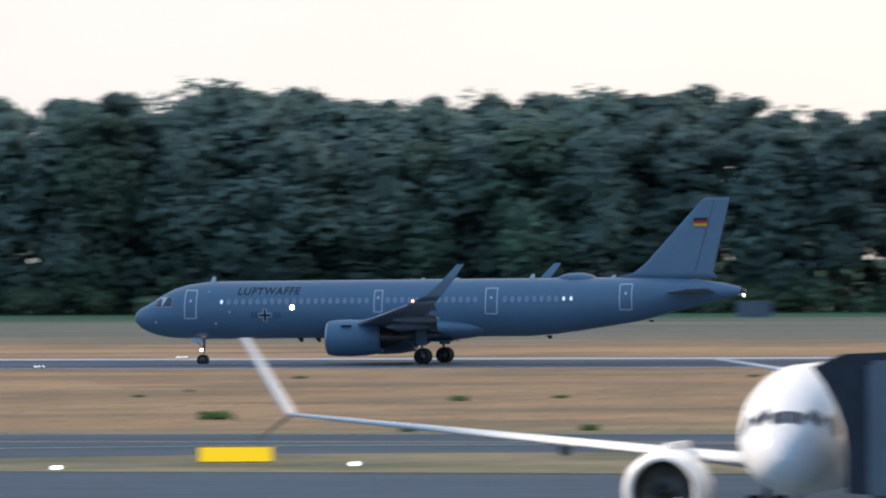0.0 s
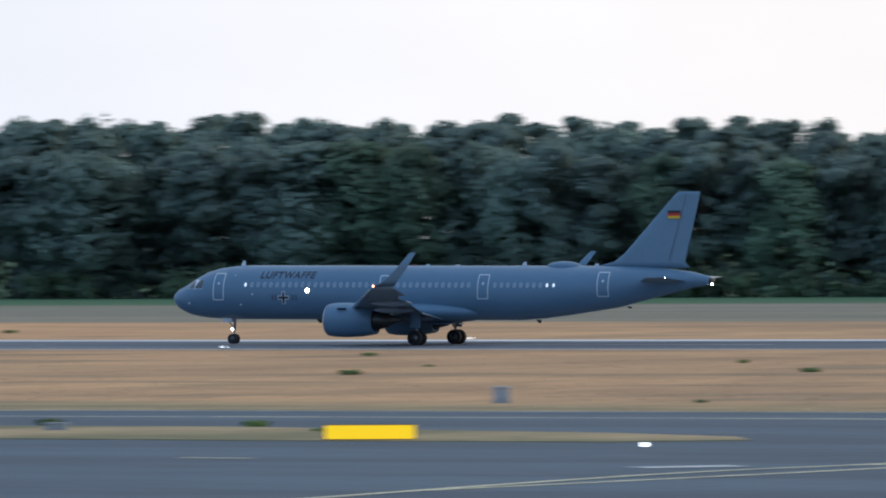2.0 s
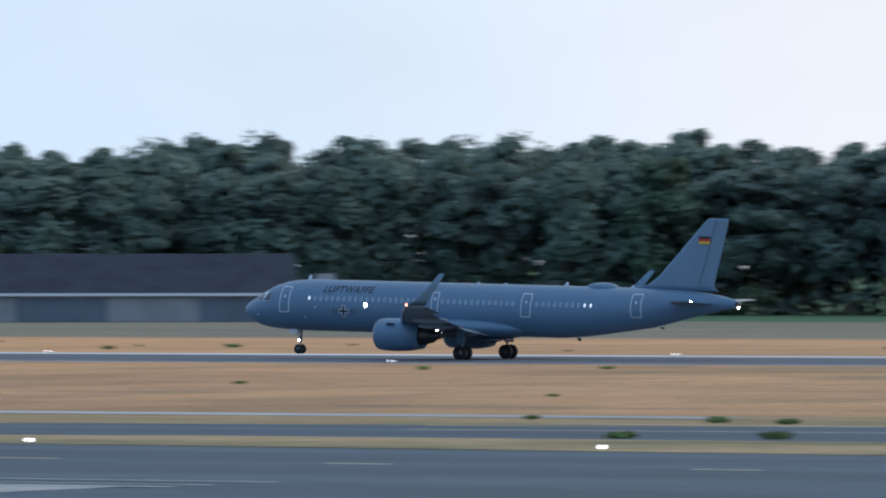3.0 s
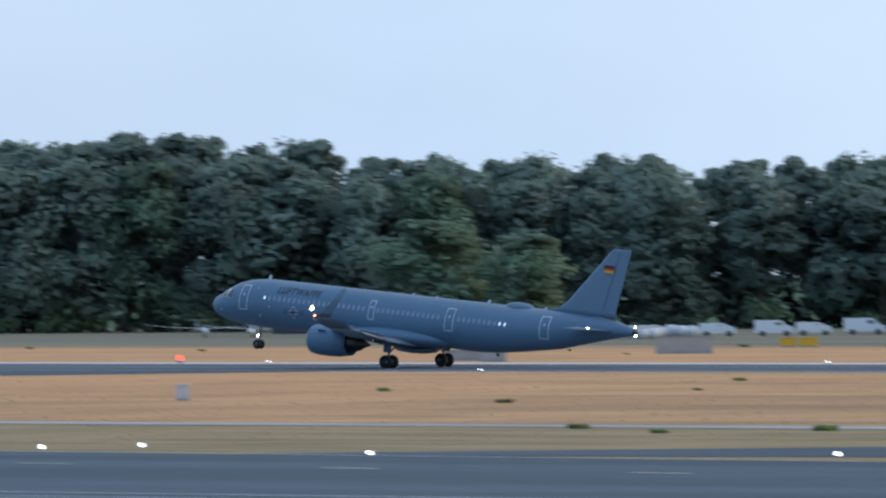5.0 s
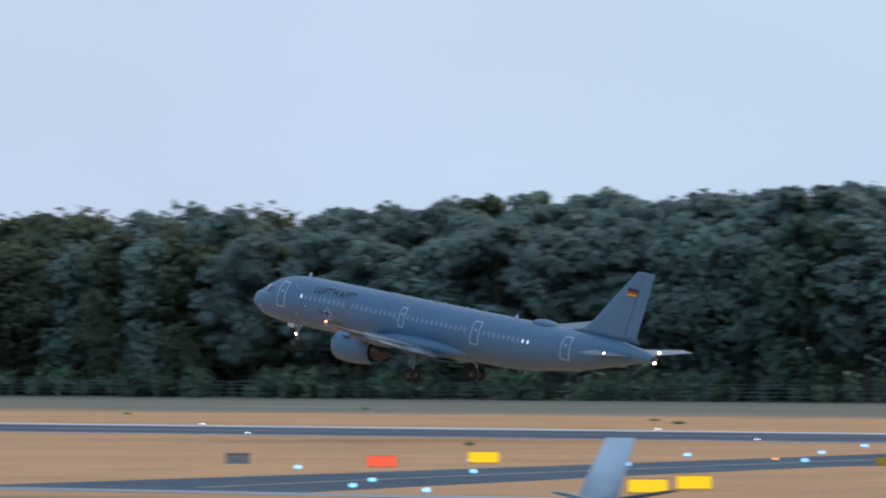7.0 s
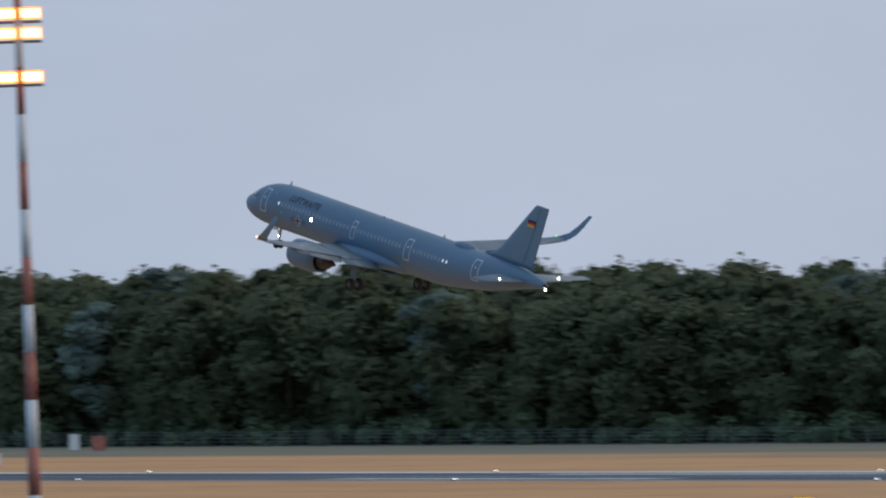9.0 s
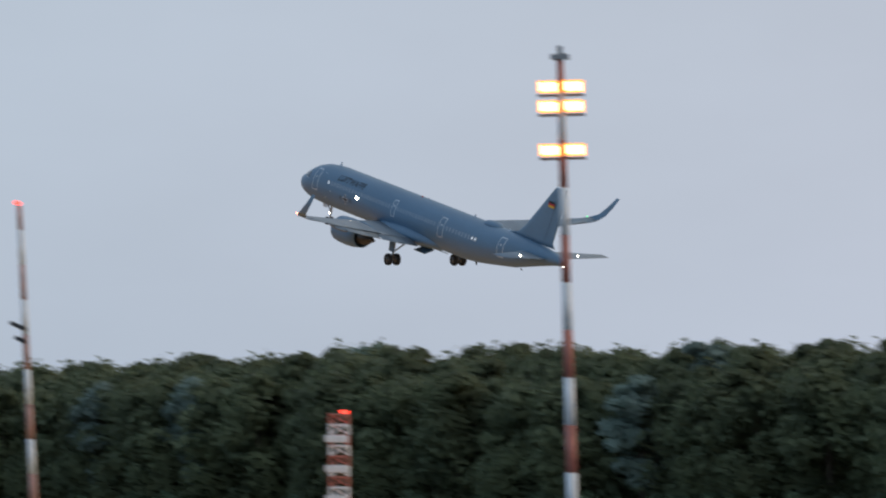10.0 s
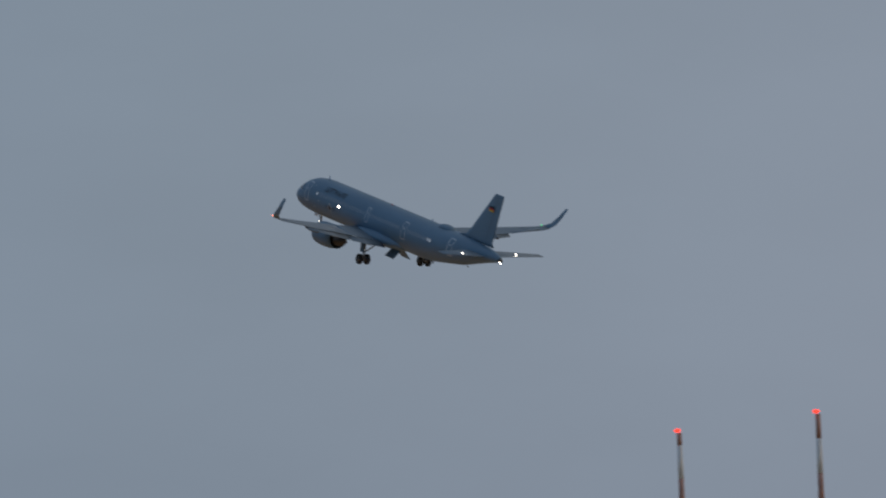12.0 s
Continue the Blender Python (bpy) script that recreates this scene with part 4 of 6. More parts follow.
ribbon("taxi_line", smooth_path([(-505, 566), (-492, 556), (-478, 540), (-460, 500), (-425, 425), (-398, 372)]), 0.5, MARK_Y, 0.05, "curved yellow line leaving the runway")
for x, y in ((-74.5, 251.5), (-63, 277), (-49.8, 275)):
    ribbon("holding_pad", [(x - 1.4, y - 1.5), (x + 1.4, y + 1.5)], 2.2, MARK_W, 0.05, "worn white painted pad")
for x in (-32, -50, -68, -97, -114, -132, -149, -167, -193, -211, -230, -250, -270):
    y = 252.5 - 0.157 * (x + 50)
    ribbon("taxi_dash", [(x - 1.6, y + 0.2), (x + 1.6, y - 0.2)], 0.6, MARK_Y, 0.05, "short worn yellow dash")
for y, w, mt in ((238, 0.5, MARK_W), (233.5, 0.4, MARK_W), (230.5, 0.8, MARK_W)):
    ribbon("apron_line", [(-120, y), (-200, y + 3), (-400, y + 11)], w, mt, 0.06, "long white painted line beside the concrete apron")
ribbon("taxi_edge_line", [(x, rim(x) - 1.1) for x in (-170, -200, -250, -300, -400)], 0.5, MARK_W, 0.05, "white taxiway edge line")
ribbon("taxi_edge_line", [(120, 344.6), (0, 344.6), (-165, 344.0)], 0.5, MARK_W, 0.05, "white taxiway edge line")


# ---- lights and signs on the field ----
def lamp_at(name, x, y, material, label, group, r=0.13, hgt=0.35):
    ob = thing(name, label, "light", pose(x, y, gz(y, x)), group)
    part("stem", cyl(bmesh.new(), (0, 0, 0), (0, 0, max(0.02, hgt - 0.06)), 0.04, 0.03, 8), STRUT, ob)
    part("base", cyl(bmesh.new(), (0, 0, 0), (0, 0, 0.05), 0.14, 0.12, 10), STRUT, ob)
    part("lens", ball(bmesh.new(), (0, 0, hgt), r, 1, 1, 0.8, 8), material, ob, "glowing lens")
    return ob


edge_lamp = lamp_at("runway_light", -60, 610.4, LAMP_WHITE, "small white runway edge light, lit", "runway edge lights", 0.08, 0.2)
for i in range(-1, 28):
    for y in (610.4, 559.8):
        x = -115.3 - 60.1 * i if y > 585 else -113.2 - 60.3 * i
        if abs(x + 470) < 30 and y < 585:
            continue
        copy_thing(edge_lamp, pose(x, y, 0))
edge_lamp.matrix_world = pose(20, 610.4, 0)
taxi_lamp = lamp_at("taxiway_light", -40, 281, LAMP_WHITE, "small pale blue-white taxiway edge light, lit", "taxiway edge lights", 0.12, 0.12)
for x, y in ((-29.8, 287), (-48.1, 293), (-87.6, 279.8), (-136, 294), (-166, 296), (-205, 305), (-227, 300), (-249, 311), (-251, 306)):
    copy_thing(taxi_lamp, pose(x, y, 0))
stop_lamp = lamp_at("stop_bar_light", -77.4, 282, LAMP_ORANGE, "small amber holding-point light, lit", "stop bar lights", 0.13, 0.1)
for x, y in ((-73.1, 285.1), (-68.5, 287.3), (-63.2, 287.8), (-57.4, 286.4), (-51.8, 285.1), (-457, 480), (-452, 503)):
    copy_thing(stop_lamp, pose(x, y, 0))
blue_lamp = lamp_at("blue_light", -446.7, 425.4, LAMP_BLUE, "small blue taxiway edge light, lit", "blue taxiway lights", 0.17, 0.15)
for x, y in ((-427, 421.7), (-463, 456.6), (-393, 379), (-406.7, 393.6), (-379.4, 371.5), (-473.7, 488.5), (-443, 451.4), (-449, 474.5), (-477.6, 506.4), (-503, 538), (-481.6, 518.3), (-487.5, 526.3), (-428.8, 489)):
    copy_thing(blue_lamp, pose(x, y, 0))


def sign(x, y, w, h, material, label, turn, face=None, split=None):
    ob = thing("guidance_sign", label, "sign", pose(x, y, gz(y, x), 0, 0, turn), "guidance signs")
    part("cabinet", box(bmesh.new(), -w / 2, w / 2, -0.12, 0.12, 0.06, 0.06 + h, 0.03), BLACK, ob, "black sign housing")
    if split:
        part("panel", box(bmesh.new(), -w / 2 + 0.06, w * (split - 0.5), -0.14, -0.125, 0.11, 0.01 + h), material, ob, "lit sign face")
        part("panel", box(bmesh.new(), w * (split - 0.5) + 0.05, w / 2 - 0.06, -0.14, -0.125, 0.11, 0.01 + h), SIGN_R, ob, "lit red sign face")
    else:
        part("panel", box(bmesh.new(), -w / 2 + 0.04, w / 2 - 0.04, -0.14, -0.125, 0.09, 0.03 + h), material, ob, "lit sign face")
    for sx in (-0.4, 0.4):
        part("leg", cyl(bmesh.new(), (sx * w, 0, 0), (sx * w, 0, 0.1), 0.05, seg=8), STRUT, ob)
    return ob


sign(-35.7, 292.2, 2.9, 0.62, SIGN_Y, "lit yellow guidance sign standing in dry grass", 12)
sign(-103.2, 288.5, 3.75, 0.62, SIGN_Y, "lit yellow guidance sign standing in dry grass", 22)
sign(-410, 615.8, 2.6, 0.8, SIGN_Y, "lit yellow guidance sign beyond the runway", 36)
sign(-449, 435, 1.9, 0.7, SIGN_R, "lit red guidance sign in dry grass", 44)
sign(-458, 453, 2.1, 0.75, SIGN_Y, "lit yellow guidance sign in dry grass", 44)
sign(-369.25, 378.25, 2.2, 0.75, SIGN_Y, "lit yellow guidance sign in dry grass", 44)
sign(-376.00, 388.75, 2.0, 0.75, SIGN_Y, "lit yellow guidance sign in dry grass", 44)
sign(-439, 485, 4.6, 0.75, SIGN_Y, "lit guidance sign, half yellow and half red", 42, split=0.53)
sign(-432.4, 464.5, 1.1, 0.6, mat("dim_yellow_face", (0.5, 0.36, 0.03), 0.5), "small black and yellow guidance sign", 44)
sign(-545, 461, 1.6, 0.5, SIGN_Y, "lit yellow guidance sign in dry grass", 50)


def cabinet(x, y, w, d, h, material, label, turn=20, lamp=None, name="equipment_cabinet"):
    ob = thing(name, label, "cabinet", pose(x, y, gz(y, x), 0, 0, turn))
    part("body", box(bmesh.new(), -w / 2, w / 2, -d / 2, d / 2, 0.08, h, 0.03), material, ob)
    part("plinth", box(bmesh.new(), -w / 2 - 0.05, w / 2 + 0.05, -d / 2 - 0.05, d / 2 + 0.05, 0, 0.1), CONCRETE, ob)
    part("roof", box(bmesh.new(), -w / 2 - 0.08, w / 2 + 0.08, -d / 2 - 0.08, d / 2 + 0.08, h, h + 0.08, 0.02), material, ob)
    part("door", box(bmesh.new(), -w * 0.3, w * 0.3, -d / 2 - 0.025, -d / 2 - 0.003, 0.2, h - 0.15, 0.008), material, ob)
    if lamp:
        part("lamp", ball(bmesh.new(), (0, 0, h + 0.25), 0.22, seg=8), lamp, ob, "lit lamp")
    return ob


cabinet(-130, 366, 0.8, 0.5, 0.75, GREY_BOX, "small grey cabinet in dry grass")
cabinet(-124.6, 303.5, 0.9, 0.5, 0.3, GREY_BOX, "low grey cabinet in dry grass")
cabinet(-343, 431.8, 0.75, 0.6, 0.95, CONCRETE_PALE, "small pale grey cabinet in dry grass", 40)
cabinet(-525.2, 614.6, 2.4, 1.2, 0.9, WHITE_PAINT, "low white equipment shelter beyond the runway", 42)
cabinet(-468, 440, 1.6, 0.8, 0.65, CLAD, "low dark grey cabinet in dry grass", 44)
cabinet(-488.0, 613.0, 0.5, 0.4, 0.2, GREY_BOX, "low grey box with a red light beside the runway", 40, LAMP_RED)
cabinet(-1150, 822, 1.9, 1.6, 2.2, RED_BAND, "small red and white equipment hut before the woods", 55)
cabinet(-1165, 828, 1.5, 1.5, 2.4, WHITE_PAINT, "small white equipment hut before the woods", 55)
cabinet(-945, 664, 2.0, 1.5, 1.5, WHITE_PAINT, "white equipment hut with a red light", 55, LAMP_RED)
cabinet(-951, 664, 1.6, 1.5, 1.5, RED_BAND, "red painted equipment hut", 55)
cabinet(-1180, 815, 2.6, 1.5, 1.3, CLAD_BLUE, "dark grey shelter at the wood's edge", 55)


# ---- masts ----
def mast(x, y, height, w0, w1, band, label, first_red=True, base_z=0.0, turn=15, lean=1.7, red=None):
    ob = thing("floodlight_mast", label, "mast", pose(x, y, base_z, 0, 0, turn) @ pose(0, 0, 0, 0, -lean), "masts")
    k = int(height / band)
    for i in range(k + 1):
        z0, z1 = i * band, min(height, (i + 1) * band)
        if z1 - z0 < 0.05:
            continue
        ra, rb = w0 + (w1 - w0) * z0 / height, w0 + (w1 - w0) * z1 / height
        part("mast_section", cyl(bmesh.new(), (0, 0, z0), (0, 0, z1), ra / 2, rb / 2, 16), (red or RED_BAND) if (i % 2 == 0) == first_red else WHITE_BAND, ob, "", True)
    part("base_flange", cyl(bmesh.new(), (0, 0, 0), (0, 0, 0.12), w0 * 0.9, seg=16), STRUT, ob)
    return ob


m1 = mast(-34.16, 228.66, 26, 0.64, 0.20, 2.0, "tall red and white banded steel mast with red light", True, -0.63, 16, 1.9)
part("plinth", box(bmesh.new(), -0.8, 0.8, -0.8, 0.8, -0.5, 0.14, 0.03), CONCRETE, m1, "concrete plinth")
part("ring_platform", cyl(bmesh.new(), (0, 0, 4.46), (0, 0, 4.58), 0.60, seg=20), WHITE_BAND, m1, "pale ring bracket")
part("ring_platform", cyl(bmesh.new(), (0, 0, 4.84), (0, 0, 4.92), 0.52, seg=20), RED_BAND, m1, "red ring bracket")
part("obstacle_light", cyl(bmesh.new(), (-0.25, -0.42, 4.84), (-0.25, -0.42, 5.04), 0.12, seg=10), LAMP_RED, m1, "glowing red light")


def floodlights(ob, zs, turn, lit):
    """Pairs of floodlights on cross arms at the heights zs."""
    for z in zs:
        arm = part("crossarm", box(bmesh.new(), -1.0, 1.0, -0.06, 0.06, z - 0.42, z - 0.30, 0.01), STRUT, ob)
        arm.matrix_basis = pose(0, 0, 0, 0, 0, turn)
        for sx in (-0.54, 0.54):
            lampbox = part("floodlight", box(bmesh.new(), -0.42, 0.42, -0.16, 0.12, -0.22, 0.22, 0.03), STRUT, ob, "floodlight housing")
            lampbox.matrix_basis = pose(0, 0, 0, 0, 0, turn) @ pose(sx, -0.26, z, 0)
            if lit:
                # added glowing plate behind the lens imitates the lamp's orange halo
                part("halo_plate", box(bmesh.new(), -0.45, 0.45, -0.175, -0.162, -0.27, 0.27), FLOOD_HALO, lampbox, "glowing orange plate standing in for the lamp's halo")
                part("lens", box(bmesh.new(), -0.36, 0.36, -0.19, -0.178, -0.18, 0.18), FLOOD, lampbox, "glowing amber lens")


# lamp heads out of view, added with a spot to brighten the parked airliner
floodlights(m1, (22.2, 24.1, 25.0), 40, True)
ml = new("unseen_mast_floodlight", bpy.data.lights.new("unseen_mast_floodlight", "SPOT"))
ml.data.energy, ml.data.color, ml.data.spot_size, ml.data.spot_blend, ml.data.shadow_soft_size = 90000, (1.0, 0.80, 0.60), radians(75), 0.6, 0.5
ml.matrix_world = look((-33.0, 227.6, 23.2), (-4, 229, 2))
m2 = mast(-375.75, 280.18, 26.0, 0.58, 0.30, 2.05, "tall red and white banded mast with lit amber floodlights", True, turn=55, lean=1.3)
floodlights(m2, (24.83, 23.98, 22.10), 0, True)
part("camera_head", box(box(bmesh.new(), -0.4, 0.4, -0.2, 0.2, 26.0, 26.25, 0.03), -0.12, 0.12, -0.12, 0.12, 26.2, 26.6), STRUT, m2)
for mx, my, mh, zl in ((-510.73, 334.48, 24.0, 16.7), (-529.63, 335.98, 23.3, 16.4)):
    mm = mast(mx, my, mh, 0.55, 0.30, 2.05, "tall red and white banded mast with red top light", False, turn=58, lean=2.6, red=VEILED_BAND)
    part("obstacle_light", ball(bmesh.new(), (-0.1, 0, mh + 0.15), 0.22, 1, 1, 0.6, 10), LAMP_RED, mm, "glowing red light")
    for k_, (dz, ln) in enumerate(((0, 1.0), (-0.75, 0.7))):
        hd = part("floodlight", box(bmesh.new(), -ln, 0.05, -0.35, 0.35, -0.12, 0.12, 0.04), BLACK, mm, "unlit dark floodlight")
        hd.matrix_basis = pose(0, 0, zl + dz, 0, 28, 2 if k_ == 0 else -6)


def lattice_mast(x, y, height, w):
    ob = thing("lattice_mast", "red and white steel lattice antenna mast with a red light", "mast", pose(x, y, 0, 0, 0, 55))
    n_ = 12
    for i in range(n_):
        z0, z1 = height * i / n_, height * (i + 1) / n_
        bm = bmesh.new()
        for sx in (-1, 1):
            for sy in (-1, 1):
                cyl(bm, (sx * w / 2, sy * w / 2, z0), (sx * w / 2, sy * w / 2, z1), 0.16, seg=6)
        for sx, sy, tx, ty in ((-1, -1, 1, -1), (1, -1, 1, 1), (1, 1, -1, 1), (-1, 1, -1, -1)):
            cyl(bm, (sx * w / 2, sy * w / 2, z0), (tx * w / 2, ty * w / 2, z1), 0.12, seg=6)
            cyl(bm, (sx * w / 2, sy * w / 2, z1 - 0.1), (tx * w / 2, ty * w / 2, z1 - 0.1), 0.14, seg=6)
        part("lattice_section", bm, RED_BAND if i % 2 else WHITE_BAND, ob)
    for z in (height * 0.32, height * 0.56, height * 0.80):
        part("antenna", box(bmesh.new(), -w * 0.75, w * 0.5, -w * 0.62, -w * 0.5, z - 0.45, z + 0.45, 0.1), WHITE_BAND, ob, "white antenna panel")
    part("obstacle_light", cyl(bmesh.new(), (w * 0.3, 0, height), (w * 0.3, 0, height + 0.4), 0.5, seg=8), LAMP_RED, ob, "glowing red light")


lattice_mast(-968.2, 651.9, 15.0, 2.2)
pole = thing("lamp_post", "short grey lamp post with an amber light", "lamp", pose(-965, 655, 0))
part("pole", cyl(bmesh.new(), (0, 0, 0), (0, 0, 4.4), 0.16, 0.1, 8), GREY_BOX, pole)
part("lamp_head", box(bmesh.new(), -0.5, 0.5, -0.2, 0.2, 4.4, 4.65, 0.05), LAMP_ORANGE, pole, "glowing amber lamp")
sock = thing("windsock", "red and white windsock on a short pole", "windsock", pose(-640, 438, 0, 0, 0, 55))
part("pole", cyl(bmesh.new(), (0, 0, 0), (0, 0, 3.2), 0.06, seg=8), STRUT, sock)
for i in range(4):
    part("sock_ring", cyl(bmesh.new(), (0.35 * i, 0, 3.0 - 0.05 * i), (0.35 * (i + 1), 0, 2.95 - 0.05 * i), 0.36 - 0.05 * i, 0.31 - 0.05 * i, 12, False), WHITE_BAND if i % 2 == 0 else RED_BAND, sock)


# ---- the parked white airliner at its bridge ----
def parked_airliner():
    root = thing("parked_airliner", "white parked jet airliner with split winglets at a passenger bridge", "airplane", pose(-2.7, 226.9, -0.97, 0, 0, 2.4))
    ST = [(0, 2.70, 0.03, 0.03), (0.15, 2.72, 0.50, 0.45), (0.6, 2.80, 1.02, 0.92), (1.3, 3.00, 1.44, 1.32), (2.2, 3.28, 1.70, 1.72), (3.4, 3.46, 1.84, 1.95), (5, 3.54, 1.92, 2.07), (24, 3.54, 1.92, 2.07), (30, 3.7, 1.6, 1.65), (35, 4.2, 0.9, 0.95), (38.5, 4.6, 0.2, 0.2)]
    bm = bmesh.new()
    rings = []
    for a, b in zip(ST, ST[1:]):
        for f in (0, 0.5):
            q = [a[i] + f * (b[i] - a[i]) for i in range(4)]
            rings.append([(q[2] * math.cos(2 * math.pi * j / 32), q[0], q[1] + q[3] * math.sin(2 * math.pi * j / 32)) for j in range(32)])
    part("fuselage", loft(bm, rings), WHITE_PAINT, root, "glossy white hull", True)

    def hull(ang, y):
        for a, b in zip(ST, ST[1:]):
            if y <= b[0]:
                f = (y - a[0]) / (b[0] - a[0])
                q = [a[i] + f * (b[i] - a[i]) for i in range(4)]
                return Vector(((q[2] + 0.02) * math.sin(ang), y - 0.02, q[1] + (q[3] + 0.02) * math.cos(ang)))
    for i in range(6):
        a0, a1 = radians(-78 + 26 * i + 1.2), radians(-78 + 26 * (i + 1) - 1.2)
        bm = bmesh.new()
        drop = [0.55, 0.22, 0.0, 0.0, 0.22, 0.55][i]
        g = [[bm.verts.new(hull(a0 + (a1 - a0) * u / 3, 0.74 + drop * 1.25 + 0.40 * v / 2)) for v in range(3)] for u in range(4)]
        for u in range(3):
            for v in range(2):
                bm.faces.new((g[u][v], g[u + 1][v], g[u + 1][v + 1], g[u][v + 1]))
        part("cockpit_window", bm, COCKPIT, root, "dark cockpit glass")

    def foil(x, y, z, c, t, up=(0, 0, 1)):
        return [Vector((x, p.x + 22, z)) + Vector(up) * (p.z - 50) for p in airfoil(y, 0, 50, c, t)]
    for s in (-1, 1):
        wing = part("wing", loft(bmesh.new(), [foil(s * 1.5, 12.6, 2.15, 7.4, 0.13), foil(s * 6, 15.4, 2.55, 4.8, 0.12), foil(s * 19.7, 21.4, 3.72, 1.7, 0.11)]), WHITE_PAINT, root, "long pale wing", True)
        part("winglet", loft(bmesh.new(), [foil(s * 19.7, 21.4, 3.72, 1.7, 0.1, (0, 0, 1)), foil(s * 20.05, 21.8, 4.1, 1.9, 0.11, (s * -0.8, 0, 0.6)), foil(s * 21.7, 23.7, 6.3, 1.2, 0.08, (s * -0.95, 0, 0.3))]), WHITE_PAINT, wing, "tall upswept white winglet", True)
        part("winglet_strake", loft(bmesh.new(), [foil(s * 19.75, 22.0, 3.7, 1.1, 0.08), foil(s * 21.1, 23.3, 2.85, 0.5, 0.08, (s * 0.7, 0, 0.7))]), GREY_BOX, wing, "grey lower winglet blade", True)
        prof = [(10.6, 1.02), (10.5, 1.13), (10.65, 1.26), (11.3, 1.40), (12.6, 1.40), (13.8, 1.18), (14.3, 1.0)]
        bm = loft(bmesh.new(), [[(s * 5.35 + r * math.cos(2 * math.pi * j / 28), y, 1.42 + r * 0.96 * math.sin(2 * math.pi * j / 28)) for j in range(28)] for y, r in prof], cap=False)
        nac = part("engine_nacelle", bm, WHITE_PAINT, root, "white engine nacelle", True)
        bm = loft(bmesh.new(), [[(s * 5.35 + r * math.cos(2 * math.pi * j / 24), y, 1.42 + r * 0.96 * math.sin(2 * math.pi * j / 24)) for j in range(24)] for y, r in ((10.58, 1.04), (11.4, 0.98), (11.45, 0.25), (11.2, 0.03))], cap=False)
        part("fan", bm, DARK_METAL, nac, "dark fan inside the inlet", True)
        part("pylon", box(bmesh.new(), s * 5.35 - 0.15, s * 5.35 + 0.15, 11.6, 16.0, 2.3, 2.95, 0.05), WHITE_PAINT, nac)
        part("tailplane", loft(bmesh.new(), [foil(s * 0.6, 33.2, 4.35, 3.8, 0.1), foil(s * 7.3, 37.4, 5.35, 1.3, 0.1)]), WHITE_PAINT, root, "pale tailplane", True)
        gear = part("main_gear", cyl(bmesh.new(), (s * 2.85, 17.4, 0.5), (s * 2.85, 17.4, 2.2), 0.12), STRUT, root, "main gear leg", True)
        for dx in (-0.43, 0.43):
            part("tyre", cyl(bmesh.new(), (s * 2.85 + dx - 0.2, 17.4, 0.56), (s * 2.85 + dx + 0.2, 17.4, 0.56), 0.56, seg=20), TYRE, gear, "black tyre")
        part("flap_fairing", ball(bmesh.new(), (s * 10.0, 20.2, 2.65), 0.9, 0.22, 1.6, 0.35), GREY_BOX, wing, "grey flap fairing", True)
    part("fin", loft(bmesh.new(), [[(p.z - 50, p.x + 22, z) for p in airfoil(y, 0, 50, c, 0.09)] for y, z, c in ((29.5, 5.1, 7.5), (36.8, 12.3, 2.0))]), WHITE_PAINT, root, "", True)
    ng = part("nose_gear", cyl(bmesh.new(), (0, 4.0, 0.35), (0, 4.0, 1.7), 0.09), STRUT, root, "nose gear leg", True)
    for dx in (-0.2, 0.2):
        part("tyre", cyl(bmesh.new(), (dx - 0.1, 4.0, 0.35), (dx + 0.1, 4.0, 0.35), 0.35, seg=18), TYRE, ng, "black tyre")


parked_airliner()
br = thing("passenger_bridge", "grey passenger boarding bridge with dark folding canopy", "boarding bridge", pose(-2.9, 226.9, -0.97, 0, 0, 4.8))
bm = bmesh.new()
rings = []
for i in range(9):
    u = i / 8
    rings.append([(a + 0.5 * (1 - u) + 0.2 * (i % 2) if k_ == 0 else a, 0.4 - 2.4 * u, z) for k_, a, z in ((0, 2.34, 1.7), (0, 2.32, 3.0), (0, 2.24, 3.7), (0, 2.0, 4.4), (0, 1.66, 5.05), (0, 1.28, 5.6), (0, 2.2, 6.0), (1, 5.0, 6.1), (1, 5.0, 1.5))])
part("canopy", loft(bm, rings), CANOPY, br, "dark pleated canopy")
part("cab", box(bmesh.new(), 3.0, 6.5, -2.4, 2.6, 1.5, 5.8, 0.15), BRIDGE, br, "grey bridge cab")
part("cab_window", box(bmesh.new(), 3.4, 5.2, -2.44, -2.405, 3.4, 4.9, 0.01), GLASS, br, "dark window")
part("tunnel", box(bmesh.new(), 6.4, 30, -1.6, 1.6, 2.0, 5.2, 0.08), BRIDGE, br, "grey tunnel")
for x in (9.0, 11.5):
    part("support_leg", cyl(bmesh.new(), (x, 0, 0.0), (x, 0, 2.1), 0.25, seg=12), STRUT, br)
part("wheel_bogie", box(bmesh.new(), 8.4, 12.1, -0.9, 0.9, 0.05, 0.8, 0.1), STRUT, br)


